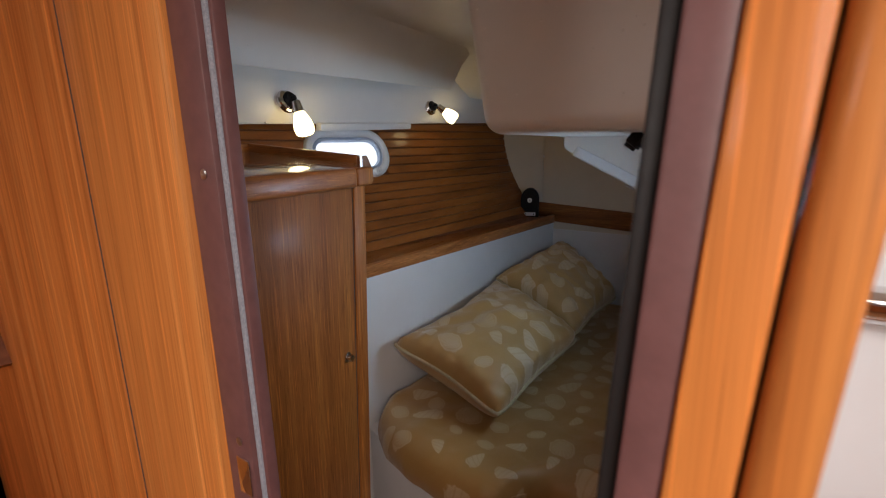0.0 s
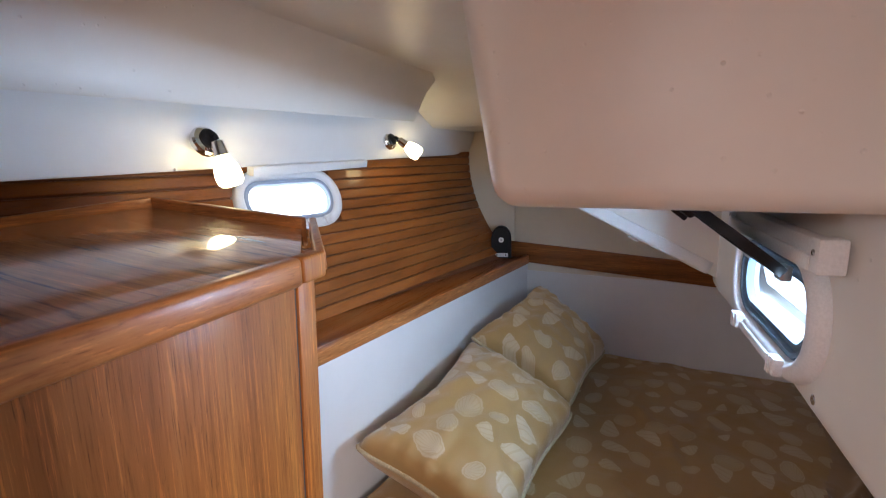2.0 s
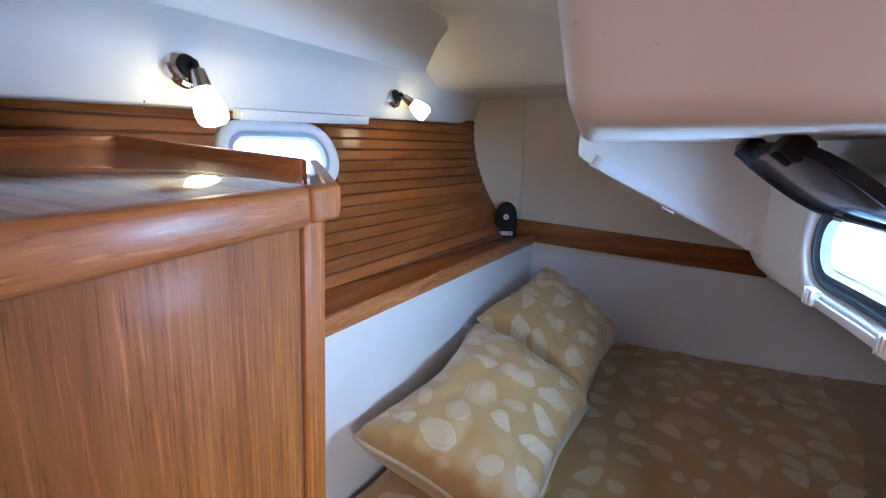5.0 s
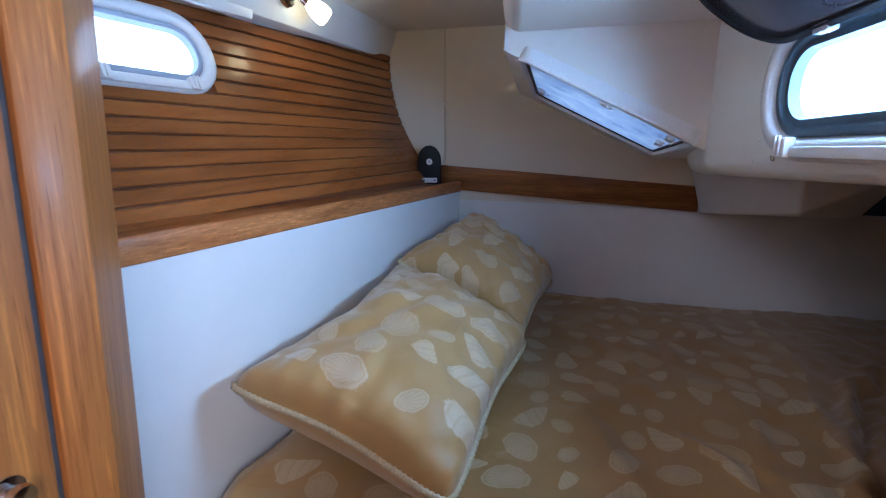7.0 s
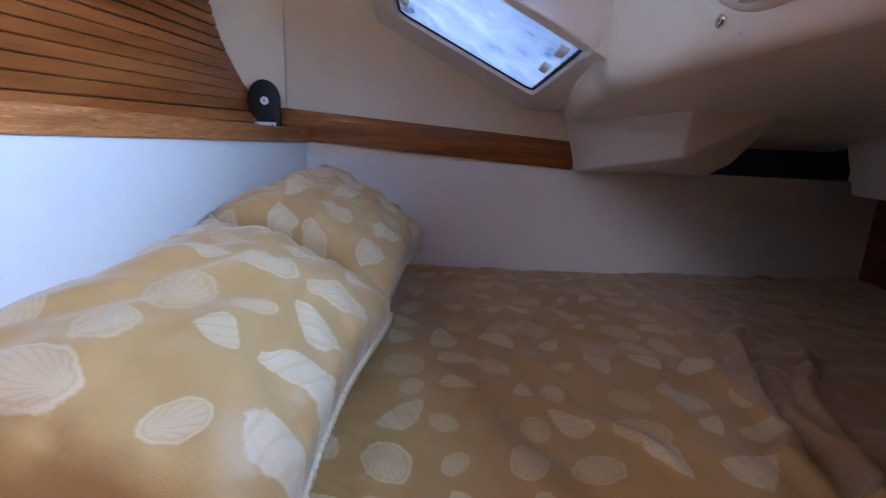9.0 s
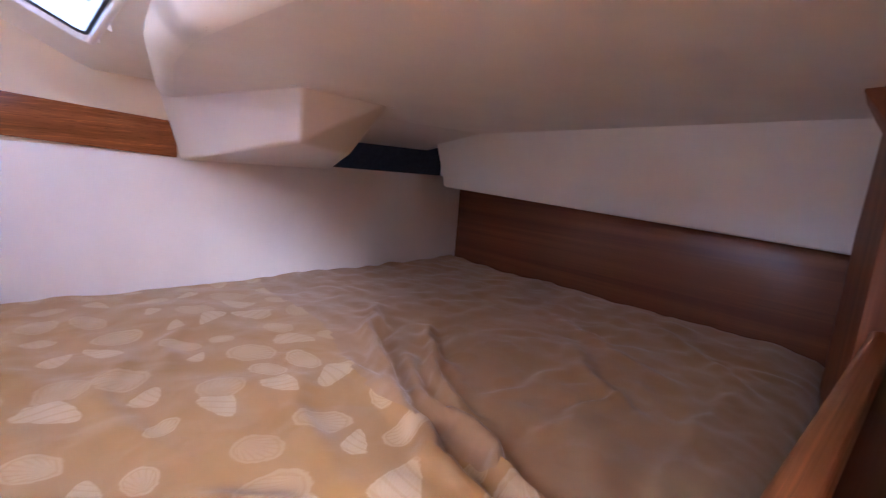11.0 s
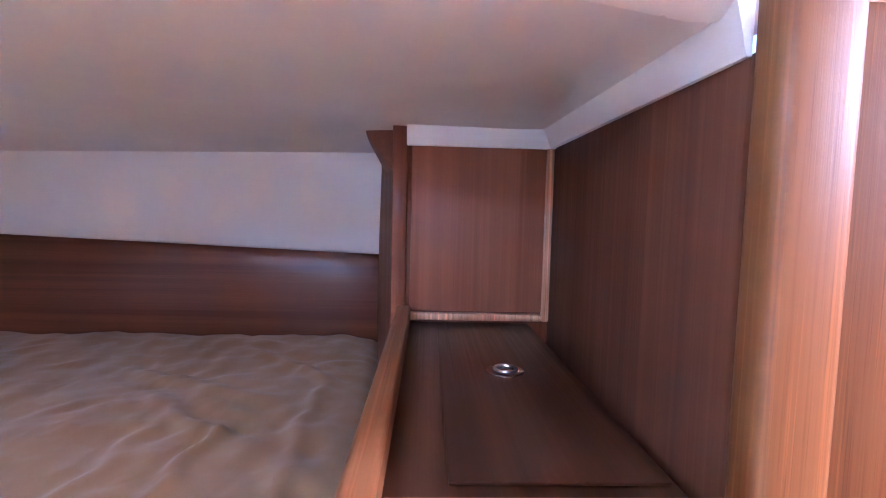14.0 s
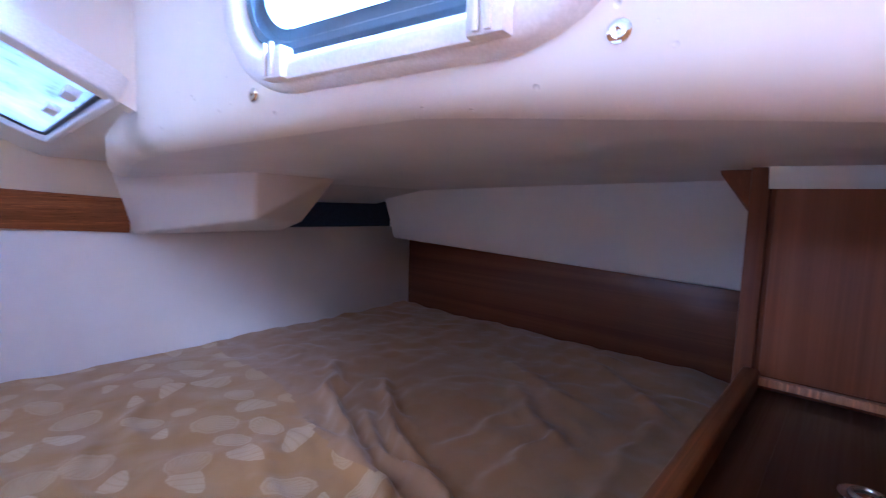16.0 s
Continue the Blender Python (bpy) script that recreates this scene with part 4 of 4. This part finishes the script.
# saloon side, closed behind the viewer
setting("wall_saloon_port", box(-1.7, -1.67, -2.2, 0.45, 0, 2.0, 0), TEAK_ORANGE, "teak saloon side", "wall")
setting("wall_saloon_starboard", box(1.67, 1.7, -2.2, 0.80, 0, 2.0, 0), TEAK_ORANGE, "teak saloon side", "wall")
setting("wall_saloon_fore", box(-1.7, 1.7, -2.23, -2.2, 0, 2.0, 0), TEAK_ORANGE, "teak saloon bulkhead", "wall")
setting("wall_beyond", box(0.9, 1.7, 0.74, 0.77, 0, 2.0, 0.0), GEL, "white lining", "wall")
# The port-side opening is made up, to let the saloon fill in.
setting("ceiling_saloon", sheet(lambda x, y: (x, y, 1.975), steps(-1.7, 1.7, 17, (-0.87, -0.23, 0.5, 1.4)), steps(-2.2, 0.50, 14, (-1.32, -0.68, -0.88, -0.02)), lambda x, y: (0.5 < x < 1.4 and -0.88 < y < -0.02) or (-0.87 < x < -0.23 and -1.32 < y < -0.68), 0.02), GEL,
        "white saloon deckhead with an open companionway and an added fill opening", "ceiling")

# ---- ports, hatch, blinds ----


def port(name, o, u, v, w, h, label, leaf):
    """Opening port: moulded frame, gasket, pane, catches. u runs along, v up, u x v into the cabin."""
    t = thing(name, o, label, "port light")
    part("frame", ring(o, u, v, w, h, h * 0.48, [(-0.002, 0.0), (0.0, 0.010), (0.006, 0.016), (0.020, 0.018), (0.028, 0.014), (0.032, 0.004), (0.034, -0.03), (0.0, -0.03)]), PLASTIC, t, "white moulded frame", 50)
    wide = [(0.0, 0.004), (0.004, 0.008), (0.011, 0.007), (0.015, 0.000), (0.022, -0.001), (0.026, 0.002), (0.029, -0.014), (0.0, -0.014)]
    slim = [(0.0, 0.004), (0.004, 0.007), (0.013, 0.005), (0.017, -0.012), (0.0, -0.012)]
    part("gasket", ring(o, u, v, w - 0.066, h - 0.066, h * 0.48 - 0.033, wide if leaf else slim), GASKET if leaf else GASKET_PALE, t, "blue-grey rubber gasket" if leaf else "pale grey inner gasket", 50)
    pane = part("pane", plate(Vector(o) - Vector(u).cross(Vector(v)).normalized() * 0.016, u, v, w - 0.09, h - 0.09, h * 0.48 - 0.048, 0.004), CLEAR, t)
    pane.visible_shadow = False
    part("sill", block_at(o, u, v, -w * 0.27, w * 0.27, -h / 2 + 0.003, -h / 2 + 0.020, 0.012, 0.023, 0.005), PLASTIC, t, "white drip lip")
    for a in (-w * 0.285, w * 0.235):
        catch = part("catch", block_at(o, u, v, a, a + 0.030, -h / 2 + 0.004, -h / 2 + 0.034, 0.014, 0.030, 0.003), PLASTIC, t, "ribbed white catch")
        for k in range(2):
            part("rib", block_at(o, u, v, a + 0.007 + 0.010 * k, a + 0.012 + 0.010 * k, -h / 2 + 0.006, -h / 2 + 0.036, 0.0302, 0.034, 0.001), PLASTIC, catch)
    return t


OL = Vector((x_hull(*WIN_L) + 0.006, WIN_L[0], WIN_L[1]))
UL = (Vector((x_hull(1.75, 1.513), 1.75, 1.513)) - Vector((x_hull(1.48, 1.513), 1.48, 1.513))).normalized()
VL = (Vector((x_hull(1.617, 1.59), 1.617, 1.59)) - Vector((x_hull(1.617, 1.44), 1.617, 1.44))).normalized()
NL = UL.cross(VL)
if NL.x < 0:
    UL, NL = -UL, -NL
port("port_light", OL, UL, VL, 0.395, 0.205, "white framed port light shut in the slatted hull side", False)

OR = Vector((x_port(1.465) - 0.003, 1.465, 1.379))
UR = Vector((x_port(1.26) - x_port(1.70), 1.26 - 1.70, 0)).normalized()
VR = Vector((0, 0, 1))
if UR.cross(VR).x > 0:
    UR = -UR
opened = port("port_light", OR, UR, VR, 0.44, 0.22, "white framed port light with its smoked pane swung open", True)

# the smoked pane, swung up into the cabin on its top hinge
H0 = OR + VR * 0.066 + UR.cross(VR) * 0.024
LU = UR
LV = Vector((-0.135, 0.0, 0.105)).normalized()
leaf = part("smoked_pane", plate(H0 + LV * 0.088, LU, LV, 0.365, 0.165, 0.070, 0.008, 0.002), SMOKE, opened, "smoked acrylic pane swung open")
part("pane_edge", ring(H0 + LV * 0.088, LU, LV, 0.375, 0.175, 0.075, [(0, -0.004), (0, 0.012), (0.008, 0.012), (0.008, -0.004)]), BLACK, opened, "black pane rim", 50)
for a in (-0.045, 0.125):
    lt = part("latch", block_at(H0 + LV * 0.172, LU, LV, a - 0.019, a + 0.019, -0.014, 0.020, -0.012, 0.022, 0.006), BLACK, opened, "black pane latch")
    part("lever", block_at(H0 + LV * 0.172, LU, LV, a - 0.006, a + 0.006, -0.010, 0.016, 0.022, 0.030, 0.002), BLACK, lt)
    part("spike", hull_of([H0 + LV * (0.172 + q) + LU * (a + p) + Vector((-0.002, 0, r)) for p, q, r in ((-0.022, 0.0, 0.01), (-0.022, 0.012, 0.01), (-0.022, 0.0, 0.016), (-0.060, 0.010, 0.022))], 0.0008, 1), BLACK, lt)
    part("hinge", block_at(H0, UR, VR, a - 0.016, a + 0.016, -0.012, 0.012, -0.004, 0.012, 0.003), STEEL, opened, "steel hinge")


def blind(name, o, u, v, length, label):
    t = thing(name, o, label, "roller blind")
    part("cassette", block_at(o, u, v, -length / 2, length / 2, 0.0, 0.034, 0.0, 0.026, 0.008), PLASTIC, t)
    part("flap", block_at(o, u, v, -length / 2 + 0.012, length / 2 - 0.012, -0.010, 0.012, 0.0265, 0.036, 0.004), PLASTIC, t)
    for s in (-1, 1):
        cap = part("end_cap", block_at(o, u, v, s * length / 2 - 0.014, s * length / 2 + 0.014, -0.010, 0.038, 0.0, 0.034, 0.004), PLASTIC, t)
        part("screw", lathe([(0, 0.0045), (0.0012, 0.0045), (0.0018, 0.003)], Vector(o) + Vector(u).normalized() * s * (length / 2) + Vector(v) * 0.018 + Vector(u).cross(Vector(v)).normalized() * 0.034, Vector(u).cross(Vector(v)), 12), STEEL, cap)
    return t


blind("roller_blind", OR + VR * 0.102 + UR * 0.02, UR, VR, 0.44, "white roller blind cassette above the open port")
blind_pose = Vector((x_lip(1.62) - 0.004, 1.62, z_lip(1.62) - 0.012))
bl = thing("roller_blind", blind_pose, "slim white blind rail above the shut port light", "roller blind")
part("rail", slab([(x_lip(1.38) - 0.002, 1.38, z_lip(1.38) - 0.022), (x_lip(1.86) - 0.002, 1.86, z_lip(1.86) - 0.020), (x_lip(1.86) + 0.002, 1.86, z_lip(1.86) + 0.004), (x_lip(1.38) + 0.002, 1.38, z_lip(1.38) + 0.004)], 0.03, 0.003), PLASTIC, bl)
part("cord_grip", lathe([(0, 0.003), (0.010, 0.003)], (x_lip(1.18) + 0.002, 1.18, z_lip(1.18) + 0.004), (1, 0, 0), 10), PLASTIC, bl)

# hatch in the sloping deckhead
hatch = thing("deck_hatch", HO, "white framed hatch with a frosted pane in the sloping deckhead", "hatch")
HN = HU.cross(HV)
if HN.z > 0:
    HV = -HV
    HN = -HN
part("frame", ring(HO, HU, HV, 0.470, 0.53, 0.035, [(0, -0.004), (0.0, 0.003), (0.003, 0.006), (0.010, 0.006), (0.013, 0.003), (0.015, -0.03), (0.0, -0.03)]), PLASTIC, hatch, "white hatch frame", 50)
part("pane", plate(HO - HN * 0.014, HU, HV, 0.442, 0.502, 0.03, 0.006), FROST, hatch, "frosted acrylic pane")
part("trim_seal", ring(HO, HU, HV, 0.438, 0.498, 0.03, [(0, -0.010), (0.0, -0.004), (0.006, -0.004), (0.008, -0.012)]), RUBBER, hatch, "dark thin seal", 50)
for a, b in ((0.19, 0.0), (-0.19, -0.12), (0.19, 0.14)):
    part("fastener", block_at(HO, HU, HV, a - 0.010, a + 0.010, b - 0.022, b + 0.022, -0.012, 0.004, 0.003), PLASTIC, hatch, "white hatch fastener")
KN = HO + HU * 0.01 - HV * (0.255 if HV.y > 0 else -0.255) + HN * 0.012
part("blind_pull", tube([KN + (HU * math.cos(a) + HV * math.sin(a)) * 0.014 for a in (k * math.pi / 10 for k in range(20))], 0.003, 6, True), PLASTIC, hatch, "white pull ring")

# screws in the cockpit side
for y, z in ((1.271, 1.272), (1.652, 1.273)):
    tagged(part("screw", screw((x_port(y) - 0.0005, y, z), (-1, -0.13, 0), 0.0078), CHROME), "steel screw in the white cockpit side", "screw", "screws in the cockpit side")
for x, y in ((0.635, 2.245), (0.34, 2.19)):
    tagged(part("screw", screw((x, y, z_low(y) - 0.0005), (0, 0, -1), 0.008), PLASTIC), "white screw cap in the low ceiling", "screw", "screw caps in the ceiling")

for p, n in (((x_lip(2.30) + 0.034, 2.30, z_lip(2.30) + 0.07), (0.9, 0, 0.3)), ((-0.773, y_aft(-0.773) - 0.0045, 1.47), (0, -1, 0))):
    tagged(part("screw", screw(p, n, 0.006), PLASTIC), "white screw cap in the cabin lining", "screw", "screw caps in the lining")

# ---- reading lamps ----


def lathe_scaled(k, profile, origin, axis, sides=24):
    return lathe([(h * k, r * k) for h, r in profile], origin, axis, sides)


def reading_lamp(p, aim, label, k=1.2):
    t = thing("reading_lamp", p, label, "wall lamp", "reading lamps")
    p = Vector(p)
    n = Vector((0.93, 0.05, 0.36)).normalized()
    part("rosette", lathe_scaled(k, [(-0.006, 0.031), (0.004, 0.032), (0.009, 0.029), (0.012, 0.022), (0.0125, 0.018)], p, n, 32), CHROME, t, "round chrome wall plate")
    part("cup", lathe_scaled(k, [(0.011, 0.020), (0.017, 0.021), (0.022, 0.016), (0.024, 0.004)], p, n, 24), BLACK, t, "black swivel cup")
    d = Vector(aim).normalized()
    j = p + n * 0.030 * k
    part("joint", tube([p + n * 0.018 * k, j, j + d * 0.020 * k], 0.006 * k, 10), BLACK, t, "black swivel joint")
    part("holder", lathe_scaled(k, [(0.010, 0.008), (0.014, 0.0125), (0.040, 0.0150), (0.044, 0.0155), (0.045, 0.010)], j, d, 24), CHROME, t, "chrome lamp holder")
    part("shade", lathe_scaled(k, [(0.0445, 0.0145), (0.055, 0.0195), (0.070, 0.0245), (0.085, 0.0265), (0.098, 0.0245), (0.104, 0.019), (0.105, 0.002)], j, d, 28), SHADE, t, "lit frosted glass shade")
    return t


reading_lamp((x_lip(1.240) + 0.042, 1.240, 1.690), (0.30, 0.04, -0.95), "lit chrome reading lamp with a frosted glass shade over the locker")
reading_lamp((x_lip(1.985) + 0.034, 1.985, 1.708), (0.55, 0.40, -0.52), "lit chrome reading lamp with a frosted glass shade over the pillows", 1.08)

# ---- small black unit on the shelf ----
fan = thing("portable_fan", (-0.826, 2.645, 1.137), "small rounded black plastic fan on the teak shelf", "fan")
FU, FV = Vector((0.95, 0.31, 0)).normalized(), Vector((0, 0, 1))
FO = Vector((-0.826, 2.642, 1.137))


def arch(w, h, depth, z0, inset):
    bm = bmesh.new()
    pts = [(-w / 2, z0), (w / 2, z0)] + [(w / 2 * math.cos(a) * (1 if math.sin(a) > 0 else 1), z0 + h - w * 0.62 + w * 0.62 * math.sin(a)) for a in (k * math.pi / 14 for k in range(15))]
    n = FU.cross(FV)
    a = [bm.verts.new(FO + FU * x + FV * z + n * depth / 2) for x, z in pts]
    b = [bm.verts.new(FO + FU * x + FV * z - n * depth / 2) for x, z in pts]
    bm.faces.new(a), bm.faces.new(b)
    for i in range(len(pts)):
        bm.faces.new((a[i], a[(i + 1) % len(pts)], b[(i + 1) % len(pts)], b[i]))
    bmesh.ops.recalc_face_normals(bm, faces=bm.faces)
    return bevelled(bm, inset, 3, 40)


FN = FU.cross(FV)
part("body", arch(0.100, 0.162, 0.05, 0.0, 0.008), BLACK, fan)
part("button", lathe([(0, 0.013), (0.003, 0.013), (0.004, 0.010), (0.0042, 0.001)], FO + FV * 0.095 + FN * 0.025, FN, 20), PLASTIC, fan, "round pale button")
part("dial", lathe([(0, 0.005), (0.001, 0.004)], FO + FV * 0.095 + FN * 0.0292, FN, 12), STEEL, fan)
lab = part("label_plate", block_at(FO + FV * 0.018, FU, FV, -0.033, 0.033, -0.010, 0.010, 0.0245, 0.027, 0.002), PLASTIC, fan, "pale label strip")
for s in (-0.022, 0.022):
    part("stud", lathe([(0, 0.0035), (0.001, 0.003)], FO + FV * 0.018 + FU * s + FN * 0.027, FN, 10), BLACK, lab)

# ---- slats of the hull side ----
hull_side = bpy.data.objects["wall_hull"]
PITCH = 0.0368
z = 1.1315
while z < 1.66:
    z1 = min(z + PITCH - 0.0052, 1.67)
    zm = (z + z1) / 2
    dz = abs(zm - WIN_L[1])
    spans = [(0.50, 2.70)]
    if dz < 0.092:
        corner = max(0.0, dz - 0.035)
        half = 0.183 - (0.085 - math.sqrt(max(0.0, 0.085 ** 2 - min(corner, 0.085) ** 2))) * 0.85
        spans = [(0.50, WIN_L[0] - half), (WIN_L[0] + half, 2.70)]
    for y0, y1 in spans:
        bm = bmesh.new()
        rows = []
        for y in steps(y0, y1, 6):
            ye = min(y, y_aft(x_hull(y, zm)) - 0.012)
            zo = 0.027 * (ye - 1.45) * max(0.0, min(1.0, (1.37 - zm) / 0.2))
            rows.append([bm.verts.new((x_hull(ye, zz + zo) + dx, ye, zz + zo)) for zz, dx in ((z, -0.006), (z, 0.0015), (z + 0.0025, 0.004), (z1 - 0.0025, 0.004), (z1, 0.0015), (z1, -0.006))])
        for a, b in zip(rows, rows[1:]):
            for k in range(6):
                bm.faces.new((a[k], a[(k + 1) % 6], b[(k + 1) % 6], b[k]))
        bm.faces.new(rows[0]), bm.faces.new(rows[-1])
        part("slat", bm, TEAK_Y, hull_side, "", 20)
    z += PITCH
